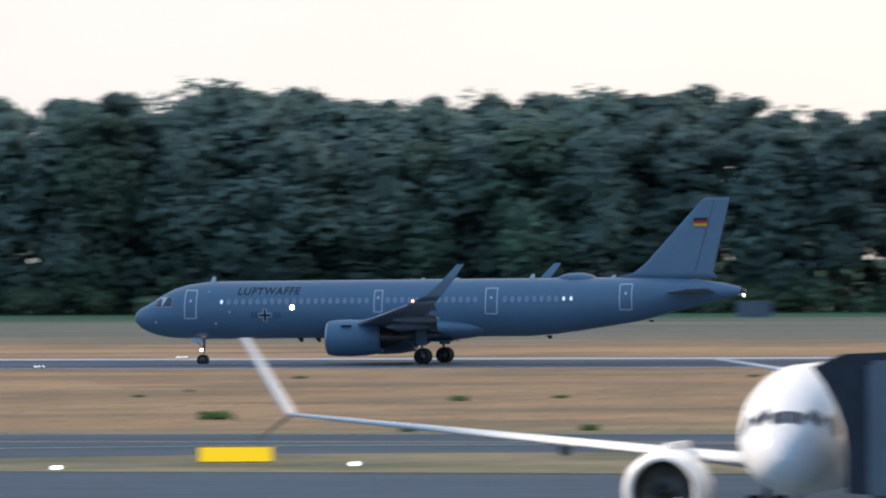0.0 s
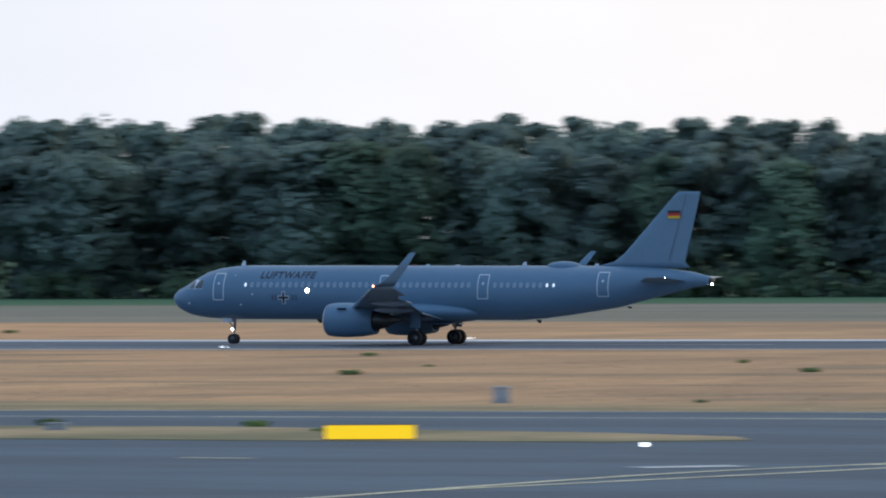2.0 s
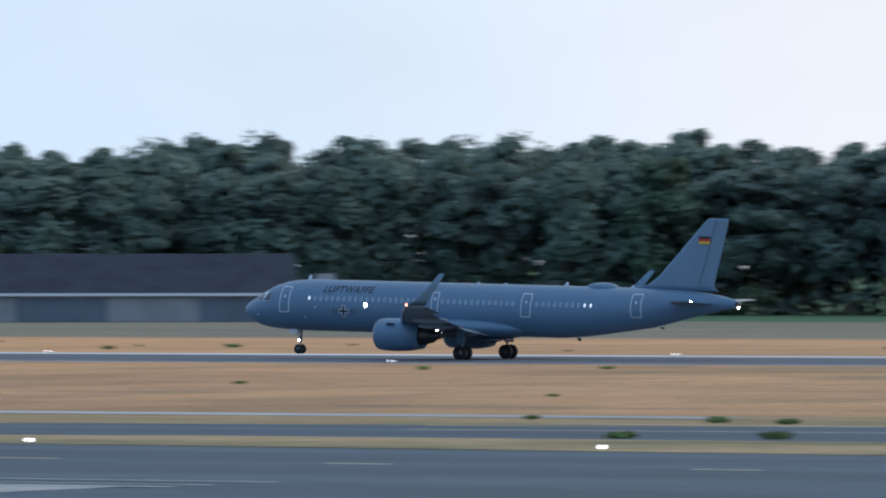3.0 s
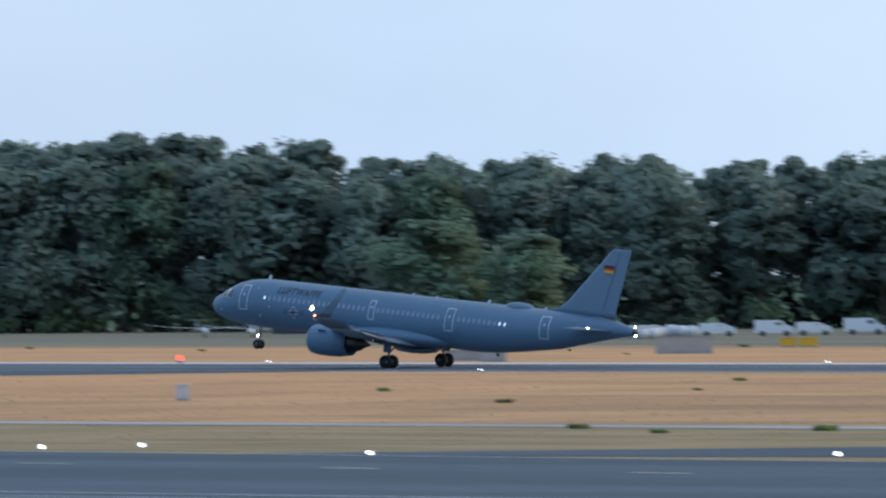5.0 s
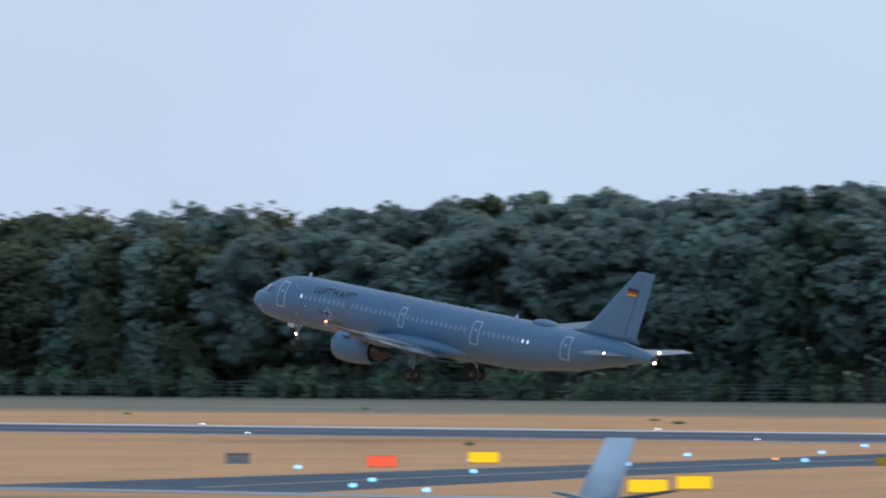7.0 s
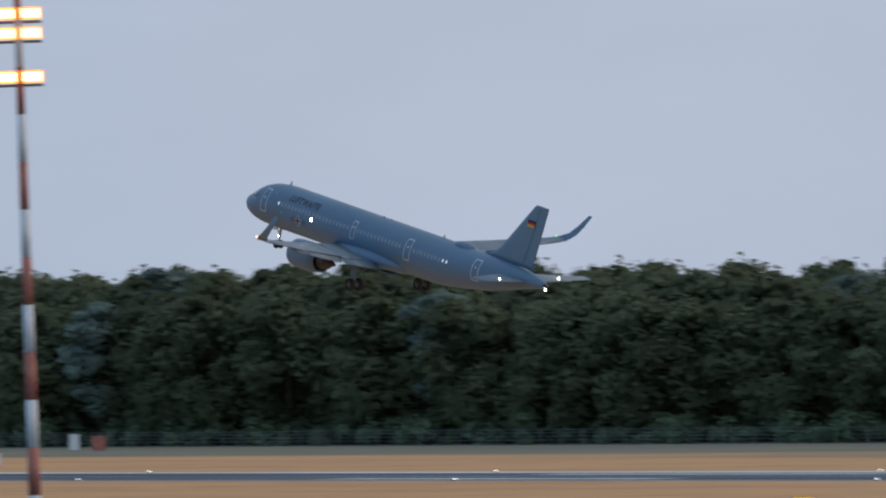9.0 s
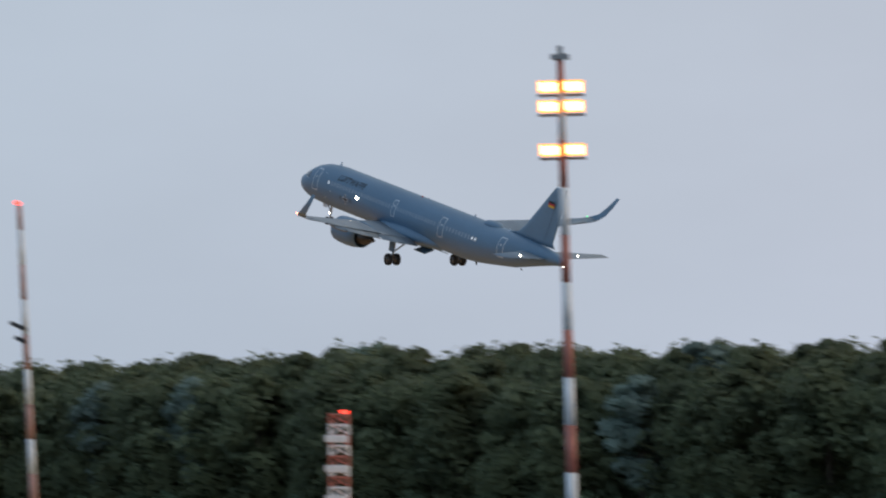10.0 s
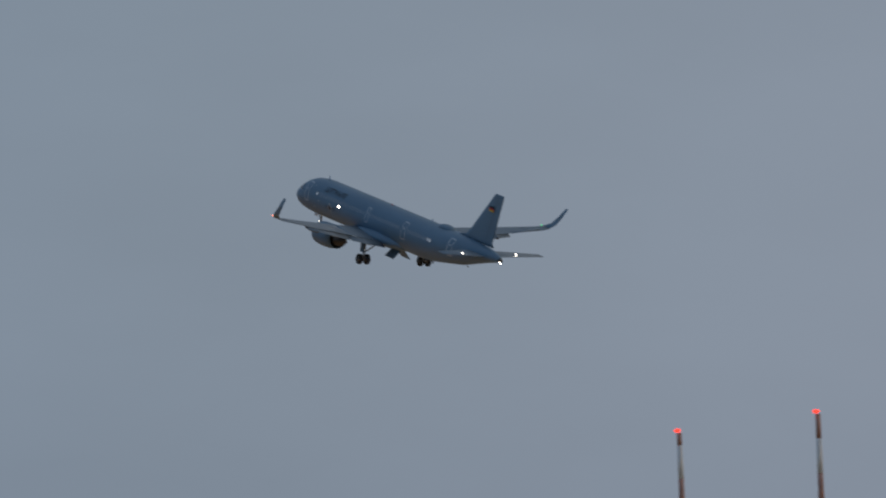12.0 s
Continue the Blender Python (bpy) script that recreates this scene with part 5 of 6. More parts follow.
def cart(x, y, turn, label):
    ob = thing("baggage_cart", label, "cart", pose(x, y, -0.97, 0, 0, turn), "ground equipment")
    part("bed", box(bmesh.new(), -1.3, 1.3, -0.7, 0.7, 0.45, 0.6, 0.03), WHITE_PAINT, ob)
    part("rail", box(bmesh.new(), -1.3, -1.2, -0.7, 0.7, 0.6, 1.35, 0.02), WHITE_PAINT, ob)
    part("rail", box(bmesh.new(), 1.2, 1.3, -0.7, 0.7, 0.6, 1.35, 0.02), WHITE_PAINT, ob)
    for sx in (-0.9, 0.9):
        for sy in (-0.6, 0.6):
            part("wheel", cyl(bmesh.new(), (sx, sy - 0.06, 0.22), (sx, sy + 0.06, 0.22), 0.22, seg=12), TYRE, ob)


cart(-8.3, 232, 10, "white baggage cart beside the parked airliner")

# ---- small parked jet whose tail shows over the taxiway ----
jet = thing("business_jet", "small white parked jet seen by its tail", "airplane", pose(-245.9, 251.2, -0.02, 0, 0, 76.5))
bm = bmesh.new()
rings = [[(r * math.cos(2 * math.pi * j / 20), y, z + r * math.sin(2 * math.pi * j / 20)) for j in range(20)] for y, r, z in ((0.0, 0.10, 2.5), (1.5, 0.32, 2.2), (3.5, 0.6, 1.7), (6, 0.8, 1.45), (11, 0.8, 1.45), (13.5, 0.5, 1.4), (14.6, 0.05, 1.3))]
part("fuselage", loft(bm, rings), WHITE_PAINT, jet, "white hull", True)
part("fin", loft(bmesh.new(), [[(p.z - 50, p.x + 22, z) for p in airfoil(y, 0, 50, c, 0.1)] for y, z, c in ((0.2, 2.4, 2.9), (-1.2, 5.0, 1.9))]), WHITE_PAINT, jet, "swept white tail fin", True)
for s in (-1, 1):
    # one tailplane half is white, the other has shade put into its colour
    part("tailplane", loft(bmesh.new(), [[Vector((s * x, p.x + 22, z + p.z - 50)) for p in airfoil(y, 0, 50, c, 0.1)] for x, y, z, c in ((0.1, 0.4, 2.75, 1.6), (2.35, -0.2, 3.15, 0.9))]), WHITE_PAINT if s < 0 else ROOF_TAIL_DARK, jet, "", True)
    part("wing", loft(bmesh.new(), [[Vector((s * x, p.x + 22, z + p.z - 50)) for p in airfoil(y, 0, 50, c, 0.11)] for x, y, z, c in ((0.5, 6.2, 0.95, 2.6), (6.0, 5.4, 1.25, 1.1))]), WHITE_PAINT, jet, "", True)
    part("engine", cyl(bmesh.new(), (s * 1.15, 2.9, 1.7), (s * 1.15, 5.2, 1.7), 0.36, 0.42, 16), GREY_BOX, jet, "", True)
    part("tyre", cyl(bmesh.new(), (s * 1.3 - 0.1, 6.5, 0.3), (s * 1.3 + 0.1, 6.5, 0.3), 0.3, seg=14), TYRE, jet)
    part("gear_leg", cyl(bmesh.new(), (s * 1.3, 6.5, 0.3), (s * 1.3, 6.5, 1.5), 0.07, seg=8), STRUT, jet)
part("gear_leg", cyl(bmesh.new(), (0, 12.2, 0.0), (0, 12.2, 1.4), 0.1, seg=8), STRUT, jet)


# ---- buildings and things at the wood's edge ----
def hangar(x, y, turn, w, d, wall_h, roof_h, wall_m, roof_m, label, doors=0):
    ob = thing("hangar", label, "building", pose(x, y, 0, 0, 0, turn))
    part("wall", box(bmesh.new(), -w / 2, w / 2, 0, d, 0, wall_h), wall_m, ob)
    part("roof", loft(bmesh.new(), [[(-w / 2 - 0.5, -0.7, wall_h), (-w / 2 - 0.5, d + 0.7, wall_h), (-w / 2 - 0.5, d + 0.7, wall_h + 0.25), (-w / 2 - 0.5, d / 2, wall_h + roof_h), (-w / 2 - 0.5, -0.7, wall_h + 0.25)],
                                      [(w / 2 + 0.5, -0.7, wall_h), (w / 2 + 0.5, d + 0.7, wall_h), (w / 2 + 0.5, d + 0.7, wall_h + 0.25), (w / 2 + 0.5, d / 2, wall_h + roof_h), (w / 2 + 0.5, -0.7, wall_h + 0.25)]]), roof_m, ob)
    for i in range(doors):
        x0 = -w / 2 + 0.6 + i * (w - 1.2) / doors
        part("sliding_door", box(bmesh.new(), x0 + 0.04, x0 + (w - 1.2) / doors - 0.04, -0.09, -0.004, 0.05, wall_h - 0.35, 0.02), wall_m if doors < 5 else CLAD_BLUE if i % 2 else CLAD, ob)
    part("fascia_board", box(bmesh.new(), -w / 2 - 0.55, w / 2 + 0.55, -0.85, -0.72, wall_h - 0.05, wall_h + 0.3), LINE, ob, "pale fascia board")
    return ob


hangar(-551.5, 903.9, 33.0, 92.0, 24, 3.3, 5.2, CLAD, ROOF_TAIL_DARK, "long grey hangar with a dark pitched roof at the wood's edge", 8)
hangar(-691.5, 901.1, 37.5, 18.0, 9, 3.9, 0.5, SHED_SHADED, LINE, "low slate-grey shed, painted in shade, with a pale flat roof", 3)
cabinet(-596.6, 806.6, 5.0, 2.4, 2.1, CLAD, "grey container beside white bales", 35, name="container")
cabinet(-483.6, 684.6, 5.4, 0.3, 1.6, CONCRETE, "grey wind-screen panel beyond the runway", 36, name="panel_screen")
cabinet(-509.7, 739.6, 1.6, 0.3, 0.9, FLAG_G, "small orange-yellow marker board", 36, name="marker_board")
cabinet(-508.0, 740.8, 1.9, 0.3, 0.9, FLAG_G, "small orange-yellow marker board", 36, name="marker_board")
cabinet(-469.3, 630.4, 3.6, 0.8, 0.9, GREY_BOX, "low grey equipment cabinet in the grass beyond the runway", 38)
cabinet(-461.2, 624.0, 2.2, 0.8, 0.9, GREY_BOX, "low grey equipment cabinet in the grass beyond the runway", 38)
cabinet(-446.2, 818.5, 2.0, 0.4, 6.2, GREY_BOX, "tall grey board at the wood's edge", 28, name="board")
cabinet(-137.9, 981.8, 4.0, 3.0, 1.8, CLAD_BLUE, "low blue-grey shelter at the wood's edge", 10)
BALES = [(-616.4, 810.9), (-615.9, 813.1), (-612.3, 811.3), (-612.0, 813.9), (-612.9, 817.3), (-611.7, 818.3), (-606.5, 813.9), (-602.4, 817.8), (-600.6, 817.5), (-601.5, 821.0), (-598.3, 819.0), (-599.4, 822.7), (-599.3, 824.8), (-596.4, 823.0), (-597.3, 826.6), (-595.8, 826.8), (-591.9, 823.6), (-593.5, 828.1), (-590.9, 826.8), (-590.6, 828.7), (-662.0, 883.4), (-663.2, 887.1), (-660.8, 886.1), (-658.2, 884.8), (-659.3, 888.4), (-659.5, 890.9), (-655.9, 888.2), (-654.4, 888.4), (-654.2, 890.4), (-656.0, 895.2), (-654.9, 896.4), (-651.9, 895.2), (-612.7, 854.8), (-611.4, 855.1), (-608.0, 852.5), (-605.6, 851.2), (-607.4, 855.9), (-605.9, 855.9), (-603.9, 855.3)]
GLIDERS = [(-673.5, 850.0, 50), (-662.7, 845.8, 20), (-653.9, 866.9, 40)]
VANS = [(-593.8, 857.7, 35, 4.6, 1.9), (-599.3, 853.9, 35, 4.3, 1.6), (-592.8, 864.5, 35, 4.2, 1.6), (-593.5, 876.2, 35, 5.0, 2.0), (-526.1, 855.0, 33, 6.5, 2.6), (-522.7, 857.1, 33, 6.5, 2.6)]



def bale(bm, x, y, r, w, turn):
    cyl(bm, (x - w / 2 * math.cos(turn), y - w / 2 * math.sin(turn), r), (x + w / 2 * math.cos(turn), y + w / 2 * math.sin(turn), r), r, seg=14)


rb = random.Random(5)
for x, y in BALES:
    bm = bmesh.new()
    bale(bm, 0, 0, 0.62 + 0.1 * rb.random(), 1.35, 0)
    bmesh.ops.bevel(bm, geom=[e for e in bm.edges if len(e.link_faces) == 2 and e.calc_face_angle(0) > 1.2], offset=0.14, segments=2, affect="EDGES")
    ob = tagged(part("wrapped_bale", bm, FOIL, None, "", True), "white film-wrapped hay bale lying on grass", "bale", "wrapped bales")
    ob.matrix_world = pose(x, y, -0.02, 0, 0, rb.uniform(0, 180))


def glider(x, y, turn):
    ob = thing("glider", "white parked glider with long thin wings", "glider", pose(x, y, 0, 0, 0, turn), "gliders")
    part("fuselage", loft(bmesh.new(), [[(r * math.cos(2 * math.pi * j / 14), yy, z + 1.25 * r * math.sin(2 * math.pi * j / 14)) for j in range(14)] for yy, r, z in ((-1.6, 0.03, 0.7), (-1.2, 0.22, 0.75), (0, 0.34, 0.85), (1.2, 0.26, 0.9), (2.5, 0.12, 0.95), (5.0, 0.07, 1.05))]), WHITE_PAINT, ob, "", True)
    for s in (-1, 1):
        part("wing", loft(bmesh.new(), [[Vector((s * xx, p.x + 22, z + p.z - 50)) for p in airfoil(yy, 0, 50, c, 0.13)] for xx, yy, z, c in ((0.1, 0.1, 1.05, 0.95), (4.5, 0.2, 1.3, 0.7), (7.6, 0.4, 1.65, 0.35))]), WHITE_PAINT, ob, "", True)
    part("fin", loft(bmesh.new(), [[(p.z - 50, p.x + 22, z) for p in airfoil(yy, 0, 50, c, 0.1)] for yy, z, c in ((4.2, 1.0, 0.95), (4.6, 2.1, 0.6))]), WHITE_PAINT, ob, "", True)
    part("tailplane", loft(bmesh.new(), [[Vector((xx, p.x + 22, 2.1 + p.z - 50)) for p in airfoil(4.6, 0, 50, 0.5, 0.1)] for xx in (-1.3, 1.3)]), WHITE_PAINT, ob, "", True)
    part("wheel", cyl(bmesh.new(), (-0.07, 0, 0.2), (0.07, 0, 0.2), 0.22, seg=12), TYRE, ob)


for gx, gy, gt in GLIDERS:
    glider(gx, gy, gt)


def van(x, y, turn, L_, h, label, material):
    ob = thing("parked_van", label, "van", pose(x, y, 0, 0, 0, turn), "parked vans")
    prof = [(-L_ / 2, 0.4), (L_ / 2, 0.4), (L_ / 2, 1.1), (L_ / 2 - 0.7, 1.25), (L_ / 2 - 1.5, h), (-L_ / 2, h)]
    part("body", loft(bmesh.new(), [[(a, -0.95, b) for a, b in prof], [(a, 0.95, b) for a, b in prof]]), material, ob)
    part("window", box(bmesh.new(), L_ / 2 - 2.2, L_ / 2 - 1.35, -0.965, -0.952, 1.3, h - 0.25), GLASS, ob, "dark side window")
    for sx in (-L_ * 0.3, L_ * 0.32):
        for sy in (-0.9, 0.9):
            part("wheel", cyl(bmesh.new(), (sx, sy - 0.1, 0.34), (sx, sy + 0.1, 0.34), 0.34, seg=14), TYRE, ob)


for vx, vy, vt, vl, vh in VANS:
    van(vx, vy, vt, vl, vh, "white van parked at the wood's edge", WHITE_PAINT)


# ---- woods ----
def soft_normals(me, ns):
    me.polygons.foreach_set("use_smooth", [True] * len(me.polygons))
    me.normals_split_custom_set_from_vertices(ns)


def leaf_mesh(name, blobs, n_per, size, material, rng, thin=1.0, middle=0.0):
    """Small three-cornered leaf sprays in clumps; middle: the height round which the whole crown is rounded."""
    vs, fs, ns = [], [], []
    for (cx, cy, cz, rx, ry, rz) in blobs:
        for _ in range(n_per):
            d = Vector((rng.gauss(0, 0.56), rng.gauss(0, 0.56), rng.gauss(0, 0.56)))
            if d.length > 1.1:
                d = d * 0.6
            c = Vector((cx + d.x * rx, cy + d.y * ry, cz + d.z * rz))
            s = size * rng.uniform(0.55, 1.3)
            nrm = (d + Vector((rng.uniform(-0.8, 0.8), rng.uniform(-0.8, 0.8), rng.uniform(-0.3, 1.0)))).normalized()
            t = (Matrix.Rotation(rng.uniform(0, 6.28), 3, nrm) @ nrm.orthogonal().normalized())
            b = nrm.cross(t)
            i = len(vs)
            vs += [c - t * s * 0.5 - b * s * 0.3 * thin, c + t * s * 0.5 - b * s * 0.22 * thin, c + b * s * 0.5 * thin + nrm * s * 0.1]
            fs.append((i, i + 1, i + 2))
            out = Vector((c.x, c.y, (c.z - middle) * 0.55))
            out = out.normalized() if out.length > 0.01 else d
            ns += [tuple((out * 0.85 + nrm * 0.14 + Vector((0, 0, 0.3))).normalized())] * 3
    me = bpy.data.meshes.new(name)
    me.from_pydata([tuple(v) for v in vs], [], fs)
    soft_normals(me, ns)
    me.materials.append(material)
    return me


def trunk_bm(h, r, limbs, rng):
    bm = bmesh.new()
    cyl(bm, (0, 0, -0.2), (0.15, 0.1, h * 0.5), r, r * 0.7, 8)
    cyl(bm, (0.15, 0.1, h * 0.49), (0.0, -0.1, h * 0.93), r * 0.7, r * 0.18, 7)
    for z, l_, a in limbs:
        cyl(bm, (0.1, 0, z), (l_ * math.cos(a), l_ * math.sin(a), z + l_ * 0.45), r * 0.34, r * 0.1, 5)
    return bm


rt = random.Random(11)
KINDS = []
for k_ in range(10):
    pine = k_ in (1, 3, 6)
    H0 = 24.0
    limbs, blobs = [], []
    for i in range(20 if pine else 24):
        if pine:
            z = (0.26 + 0.66 * (i + rt.random()) / 20) * H0
            rad = (1.0 - abs(z / H0 - 0.66) * 1.2) * 4.6
        else:
            z = (0.06 + 0.86 * (i + rt.random()) / 24) * H0
            rad = math.sqrt(max(0.12, 1 - ((z / H0 - 0.46) / 0.54) ** 2)) * 5.2
        a = rt.uniform(0, 6.28)
        rr = rad * rt.uniform(0.35, 0.95)
        br_ = rt.uniform(1.9, 3.0) if pine else rt.uniform(2.4, 3.8)
        blobs.append((rr * math.cos(a), rr * math.sin(a), z, br_, br_, br_ * (0.6 if pine else 0.9)))
        limbs.append((max(2, z - rr * 0.45), rr, a))
    blobs.append((0, 0, H0 * 0.95, 1.7, 1.7, 1.5))
    for _ in range(5):
        a, q = rt.uniform(0, 6.28), rt.uniform(1.2, 3.0)
        blobs.append((q * math.cos(a), q * math.sin(a), H0 * rt.uniform(0.82, 0.98), 1.3, 1.3, 0.9))
    leaf = LEAF_B_HAZED if pine else LEAF_C if k_ == 4 else LEAF_D if k_ > 6 else LEAF_A_HAZED
    crown = leaf_mesh("crown", blobs, 165 if pine else 150, 0.95 if pine else 1.05, leaf, rt, middle=11.0)
    tb = trunk_bm(H0, 0.32, limbs[:8], rt)
    tm = bpy.data.meshes.new("trunk")
    tb.to_mesh(tm)
    tb.free()
    tm.materials.append(TRUNK)
    KINDS.append((pine, tm, crown))
PROFILE = [(-60, 25.4), (-138, 25.4), (-165, 27.0), (-188, 25.2), (-222, 27.6), (-253, 26.8), (-272, 27.6), (-286, 25.8), (-302, 24.8), (-312, 22.3), (-325, 21.2), (-380, 21.6), (-440, 23.0), (-500, 23.0), (-550, 23.8), (-610, 23.6), (-650, 23.2), (-690, 23.2), (-715, 24.4), (-745, 26.2), (-775, 26.3), (-800, 27.8), (-830, 28.8), (-870, 28.6), (-910, 27.4), (-945, 26.8), (-1010, 25.8), (-1080, 25.6), (-1140, 26.6), (-1220, 27.6), (-1240, 28.4), (-1300, 28.0), (-1370, 28.6), (-1460, 27.2), (-1560, 24.5), (-1900, 24)]


def crest(x):
    for a, b in zip(PROFILE, PROFILE[1:]):
        if x >= b[0]:
            return a[1] + (b[1] - a[1]) * (x - a[0]) / (b[0] - a[0])
    return 23.0


def wood_edge(x):
    f = min(1, max(0, (-x - 480) / 360))
    return 1060 - 170 * f * f * (3 - 2 * f)


def plant(x, y, h, kind, label, wide=1.0):
    pine, tm, cm = KINDS[kind]
    ob = new("pine_tree" if pine else "deciduous_tree")
    w = rt.uniform(1.0, 1.4) * wide
    s = h / 24.5
    ob.matrix_world = pose(x, y, 0, 0, 0, rt.uniform(0, 360)) @ Matrix.Diagonal((s * w, s * w, s, 1))
    tagged(ob, label, "tree", "trees of the wood")
    for nm, me in (("trunk", tm), ("crown", cm)):
        c = new(nm, me)
        c.parent = ob


back = []
for row, (dy, gap, drop) in enumerate(((0, 7.4, 0.84), (10, 7.4, 0.96), (21, 5.6, 1.0))):
    x = -55.0
    while x > -1720:
        x -= gap * rt.uniform(0.7, 1.3)
        piney = 0.75 if (-960 < x < -830 or x > -170 or -560 < x < -330 and row == 2) else 0.06 if x < -960 else 0.15 if -330 < x < -170 else 0.4
        kind = rt.choice((1, 3, 6)) if rt.random() < piney else rt.choice((7, 8, 9) if x < -950 + rt.uniform(-90, 90) else (0, 2, 5, 5, 4) if row == 0 else (0, 2, 5))
        pine = KINDS[kind][0]
        sparse = x > -165 and row == 2 and rt.random() < 0.3
        if sparse:
            continue
        h = crest(x) * drop * rt.uniform(0.94, 1.05) * max(1, (wood_edge(x) + 52) / 1052)
        if row == 2:
            back.append((x, wood_edge(x) + dy + rt.uniform(-3, 3), h, kind))
            continue
        plant(x, wood_edge(x) + dy + rt.uniform(-3, 3), h, kind, "dark green pine in a dense wood" if pine else "full-leaved deciduous tree in a dense wood")
# the far rows of the wood, one mass
vs_all, ns_all, warm = [], [], []
for x, y, h, kind in back:
    cm = KINDS[kind][2]
    co = np.empty(len(cm.vertices) * 3)
    cm.vertices.foreach_get("co", co)
    nn = np.empty(len(cm.loops) * 3, np.float32)
    cm.corner_normals.foreach_get("vector", nn)
    co, nn = co.reshape(-1, 3, 3), nn.reshape(-1, 3, 3)
    high = co[:, 0, 2] > 9.0
    co, nn = co[high].reshape(-1, 3), nn[high].reshape(-1, 3)
    a, w = rt.uniform(0, 6.28), h / 24.5
    turn = np.array(((math.cos(a), math.sin(a), 0), (-math.sin(a), math.cos(a), 0), (0, 0, 1)))
    vs_all.append(co * w @ turn + np.array((x, y, 0)))
    ns_all.append(nn @ turn)
    warm += [1 if kind > 6 else 0] * (len(co) // 3)
vs_all = np.concatenate(vs_all)
me = bpy.data.meshes.new("far_trees")
me.from_pydata(vs_all.tolist(), [], np.arange(len(vs_all)).reshape(-1, 3).tolist())
soft_normals(me, np.concatenate(ns_all).tolist())
me.materials.append(LEAF_A_HAZED)
me.materials.append(LEAF_D)
me.polygons.foreach_set("material_index", warm)
tagged(new("far_trees", me), "dense crowns of the wood behind its edge", "wood", kind="stuff")
# undergrowth and lower boughs between the front trees
rn = np.random.RandomState(4)
cs = []
x = -30.0
while x > -1760:
    x -= 5.0
    hh = crest(x) * 0.74 * max(1, (wood_edge(x) + 52) / 1052)
    cs.append(np.column_stack((x + rn.uniform(-3, 3, 330), wood_edge(x) + 3 + rn.uniform(-3.5, 5, 330), rn.uniform(0, 1, 330) * hh)))
cs = np.concatenate(cs)
d1 = rn.normal(size=cs.shape)
d1 /= np.linalg.norm(d1, axis=1)[:, None]
d2 = np.cross(d1, rn.normal(size=cs.shape))
d2 /= np.linalg.norm(d2, axis=1)[:, None]
sz = rn.uniform(0.6, 1.4, len(cs))[:, None]
tris = np.stack((cs - d1 * sz, cs + d1 * sz * 0.9, cs + d2 * sz), 1).reshape(-1, 3)
me = bpy.data.meshes.new("wood_interior")
me.from_pydata(tris.tolist(), [], np.arange(len(tris)).reshape(-1, 3).tolist())
lean = rn.normal(size=cs.shape) * 0.35 + np.array((0.0, -0.6, 0.55))
lean /= np.linalg.norm(lean, axis=1)[:, None]
soft_normals(me, np.repeat(lean, 3, axis=0).tolist())
me.materials.append(LEAF_B_HAZED)
me.materials.append(LEAF_D)
me.polygons.foreach_set("material_index", (cs[:, 0] < -940).astype(int).tolist())
tagged(new("wood_interior", me), "dense dark foliage inside the wood", "wood", kind="stuff")
SHRUBS = [leaf_mesh("shrub", [(rt.uniform(-1.6, 1.6), rt.uniform(-1, 1), rt.uniform(0.8, 2.4), 1.5, 1.3, 1.3) for _ in range(5)], 60, 0.6, SHRUB, rt) for _ in range(3)]
x = -60.0
while x > -1700:
    x -= rt.uniform(2.8, 5.2)
    if -790 < x < -470 and rt.random() < 0.6:
        continue
    ob = tagged(new("shrub", rt.choice(SHRUBS)), "bushy green shrub at the wood's edge", "shrub", "shrubs at the wood's edge")
    s = rt.uniform(0.7, 1.45)
    ob.matrix_world = pose(x, wood_edge(x) - rt.uniform(5, 11), -0.3, 0, 0, rt.uniform(0, 360)) @ Matrix.Diagonal((s, s, s, 1))
for x, y, s, kind in ((-655, 872, 0.60, 4), (-642, 874, 0.52, 4), (-586, 905, 0.5, 4), (-573, 930, 0.46, 4), (-560, 930, 0.42, 4)):
    plant(x, y, 24 * s, kind, "lighter green young tree before the wood", 1.6)

# perimeter fence
fence = thing("perimeter_fence", "grey wire fence before the wood", "fence", pose(0, 0, 0))
post = bpy.data.meshes.new("post")
bm = cyl(bmesh.new(), (0, 0, 0), (0, 0, 2.3), 0.05, seg=6)
bm.to_mesh(post)
bm.free()
post.materials.append(STRUT)
xs = [-790 - 5 * i for i in range(150)]
for x in xs:
    ob = new("post", post)
    ob.parent = fence
    ob.matrix_basis = pose(x, wood_edge(x) - 17, 0)
for z in (0.15, 0.7, 1.25, 1.8, 2.25):
    bm = bmesh.new()
    cyl(bm, (xs[0], wood_edge(xs[0]) - 17, z), (xs[-1], wood_edge(xs[-1]) - 17, z), 0.025, seg=5)
    part("wire", bm, STRUT, fence)

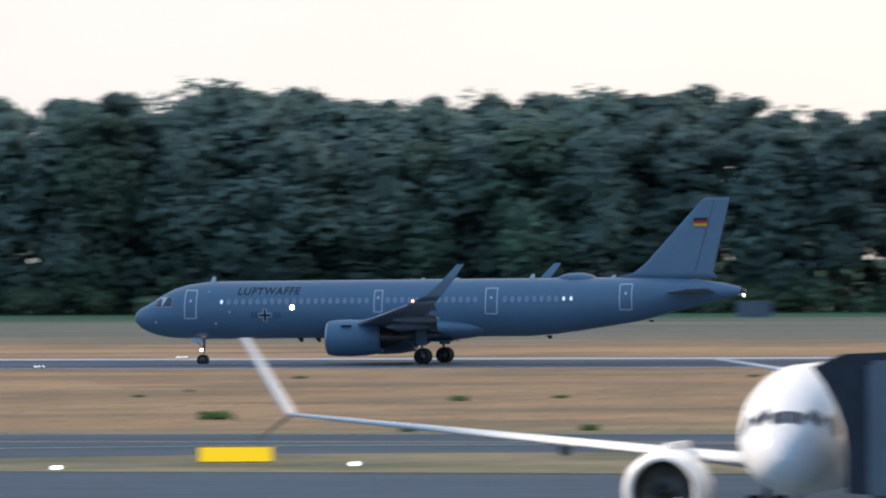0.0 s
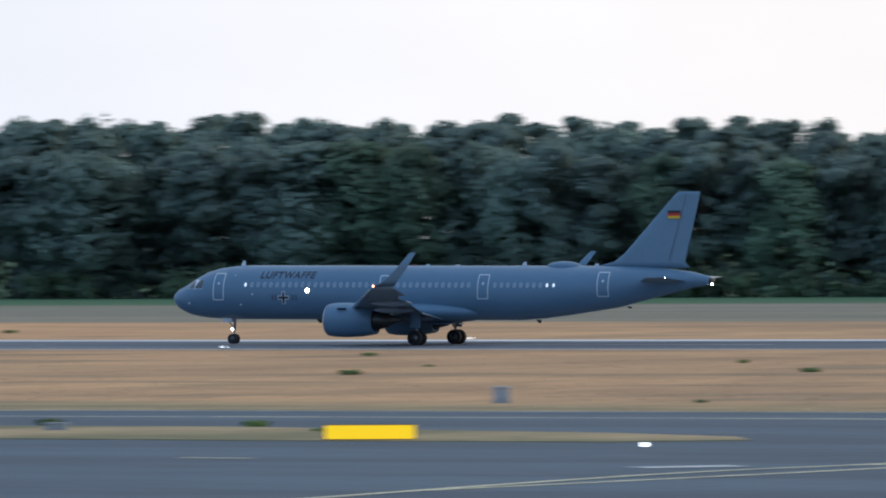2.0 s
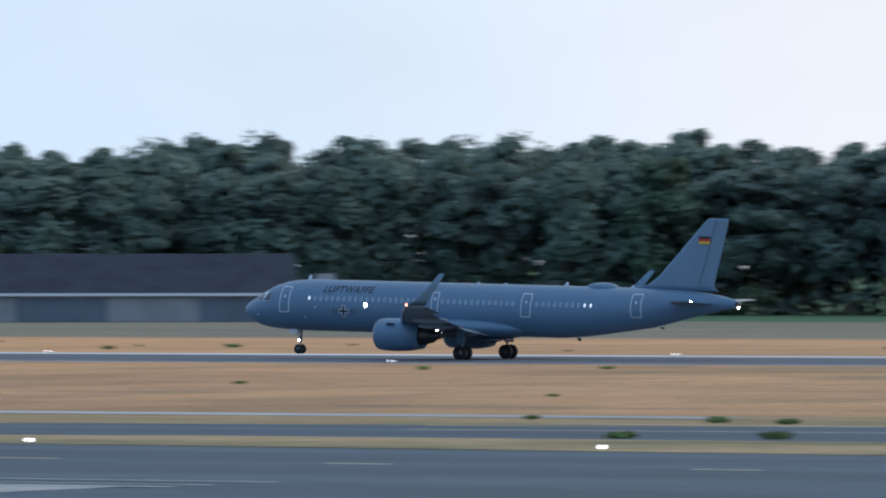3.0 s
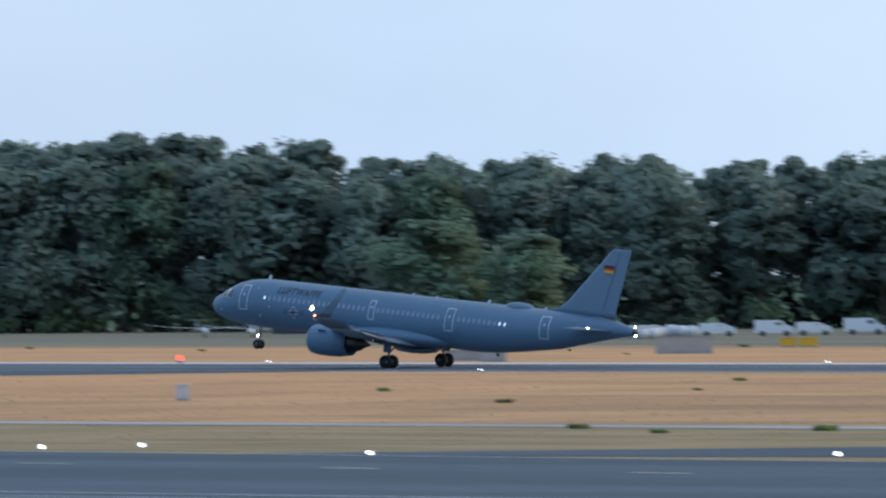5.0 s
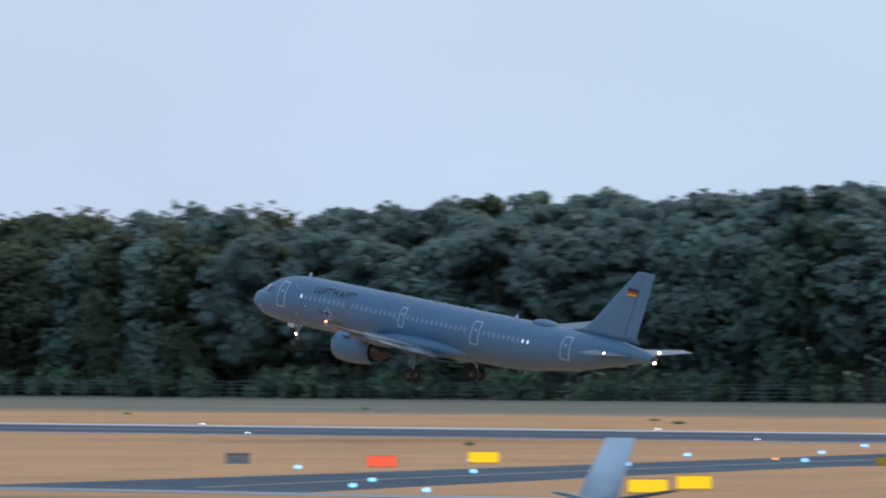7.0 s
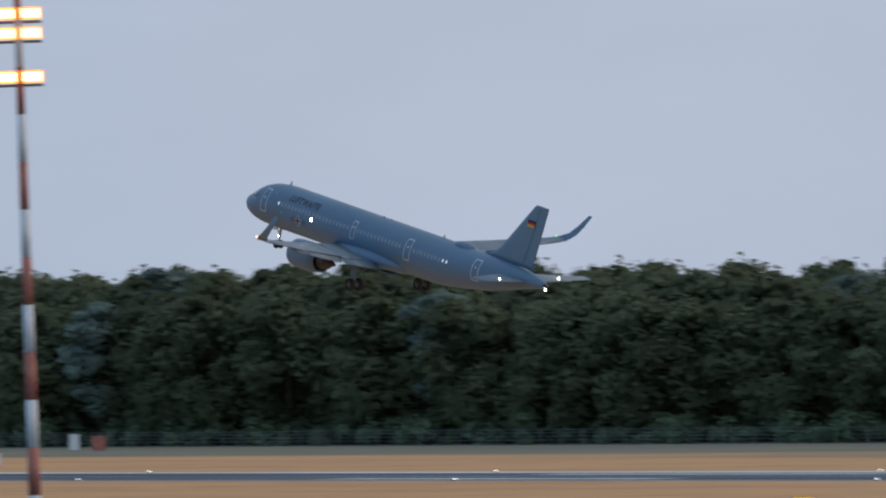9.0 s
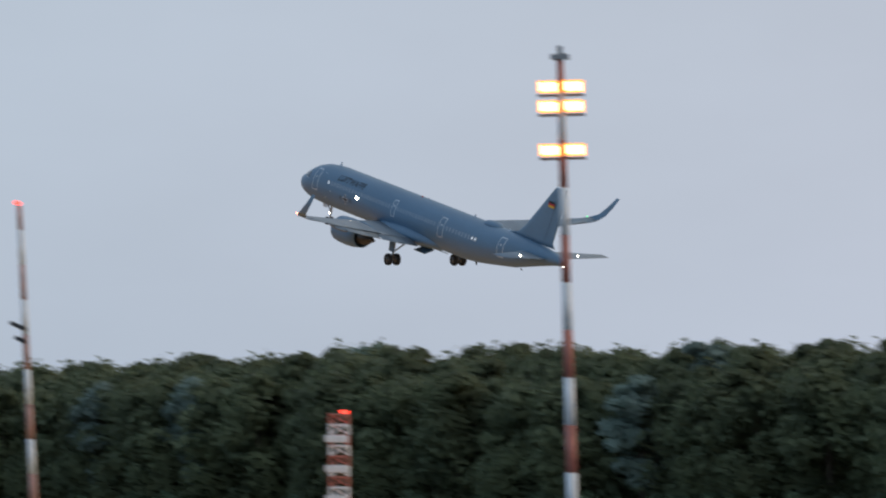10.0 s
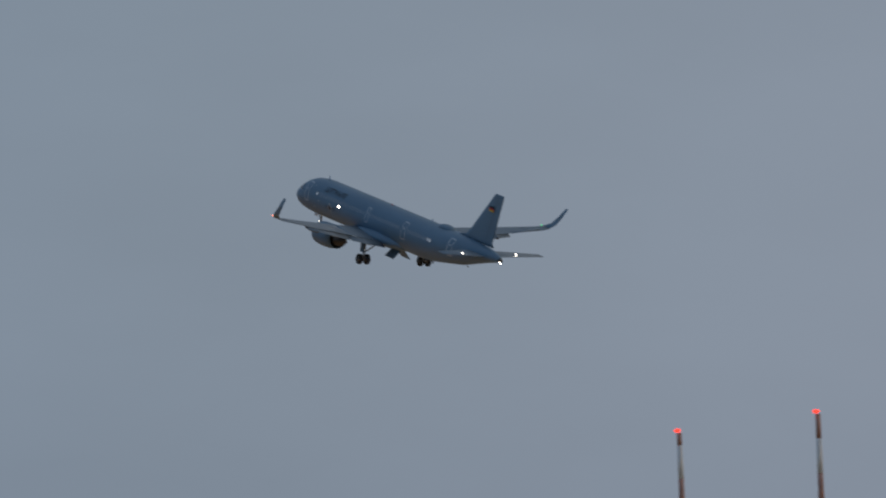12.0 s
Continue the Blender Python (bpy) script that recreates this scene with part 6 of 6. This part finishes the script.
# ---- tufts and dry blades ----
def blades(name, n, area, size, material, seed, label, keep):
    rg = random.Random(seed)
    vs, fs = [], []
    while n > 0:
        x, y = area(rg)
        if not keep(x, y):
            continue
        n -= 1
        for _ in range(3):
            a = rg.uniform(0, 6.28)
            h = size * rg.uniform(0.5, 1.2)
            dx, dy = math.cos(a) * h * 0.7, math.sin(a) * h * 0.7
            i = len(vs)
            vs += [(x - dx, y - dy, -0.02), (x + dx, y + dy, -0.02), (x + dx * 1.3 + rg.uniform(-0.1, 0.1), y + dy, h), (x - dx * 1.2, y - dy * 0.8, h * rg.uniform(0.6, 1.0))]
            fs.append((i, i + 1, i + 2, i + 3))
    me = bpy.data.meshes.new(name)
    me.from_pydata(vs, [], fs)
    me.materials.append(material)
    return tagged(new(name, me), label, "grass", kind="stuff")


def on_grass(x, y):
    if 556 < y < 616:
        return False
    if y < 350 and x > -172:
        return (-196 < x < -92 and 288 + (-x - 92) * 0.06 < y < 309 - max(0, -x - 165) * 0.2) or (-48 < x < 100 and 283 < y < 306)
    if y < rim(x) + 1.5 and x > -400:
        return False
    if -238 < x < -165 and y < 340:
        return False
    if 358 < y < 368:
        return False
    if -530 < x < -380 and y < 562:
        cx = -402 - (y - 370) * 0.42
        return abs(x - cx) > 26 + (18 if y > 520 else 0)
    return True


def wedge(rg, y0, y1):
    y = y0 + (y1 - y0) * rg.random() ** 1.3
    a = radians(rg.uniform(8, 48))
    return 30 - (y + 20) * math.tan(a), y


blades("dry_grass", 9000, lambda rg: wedge(rg, 270, 556), 0.05, STRAW, 3, "short dry straw-coloured grass blades", on_grass)
rg2 = random.Random(21)
weed = leaf_mesh("weed_clump", [(rg2.uniform(-0.55, 0.55), rg2.uniform(-0.35, 0.35), 0.18, 0.55, 0.5, 0.24) for _ in range(5)], 40, 0.28, TUFT, rg2)
WEEDS = [(-57.6, 380.4, 1.2), (-106.2, 366, 1.3), (-106.4, 375, 1.2), (-95, 352, 0.9), (-88, 351, 1.1), (-160, 352, 0.9), (-139, 316.5, 1.1), (-146, 315, 1.0), (-130, 314, 0.9), (-155, 350, 0.8), (-119, 312, 0.9)]
while len(WEEDS) < 90:
    x, y = wedge(rg2, 300, 760)
    if on_grass(x, y):
        WEEDS.append((x, y, rg2.uniform(0.35, 0.95)))
for x, y, s in WEEDS:
    ob = tagged(new("weed_clump", weed), "low green weed clump in dry grass", "weed", "weed clumps")
    ob.matrix_world = pose(x, y, 0, 0, 0, rg2.uniform(0, 360)) @ Matrix.Diagonal((s, s, s * 0.8, 1))

motions()
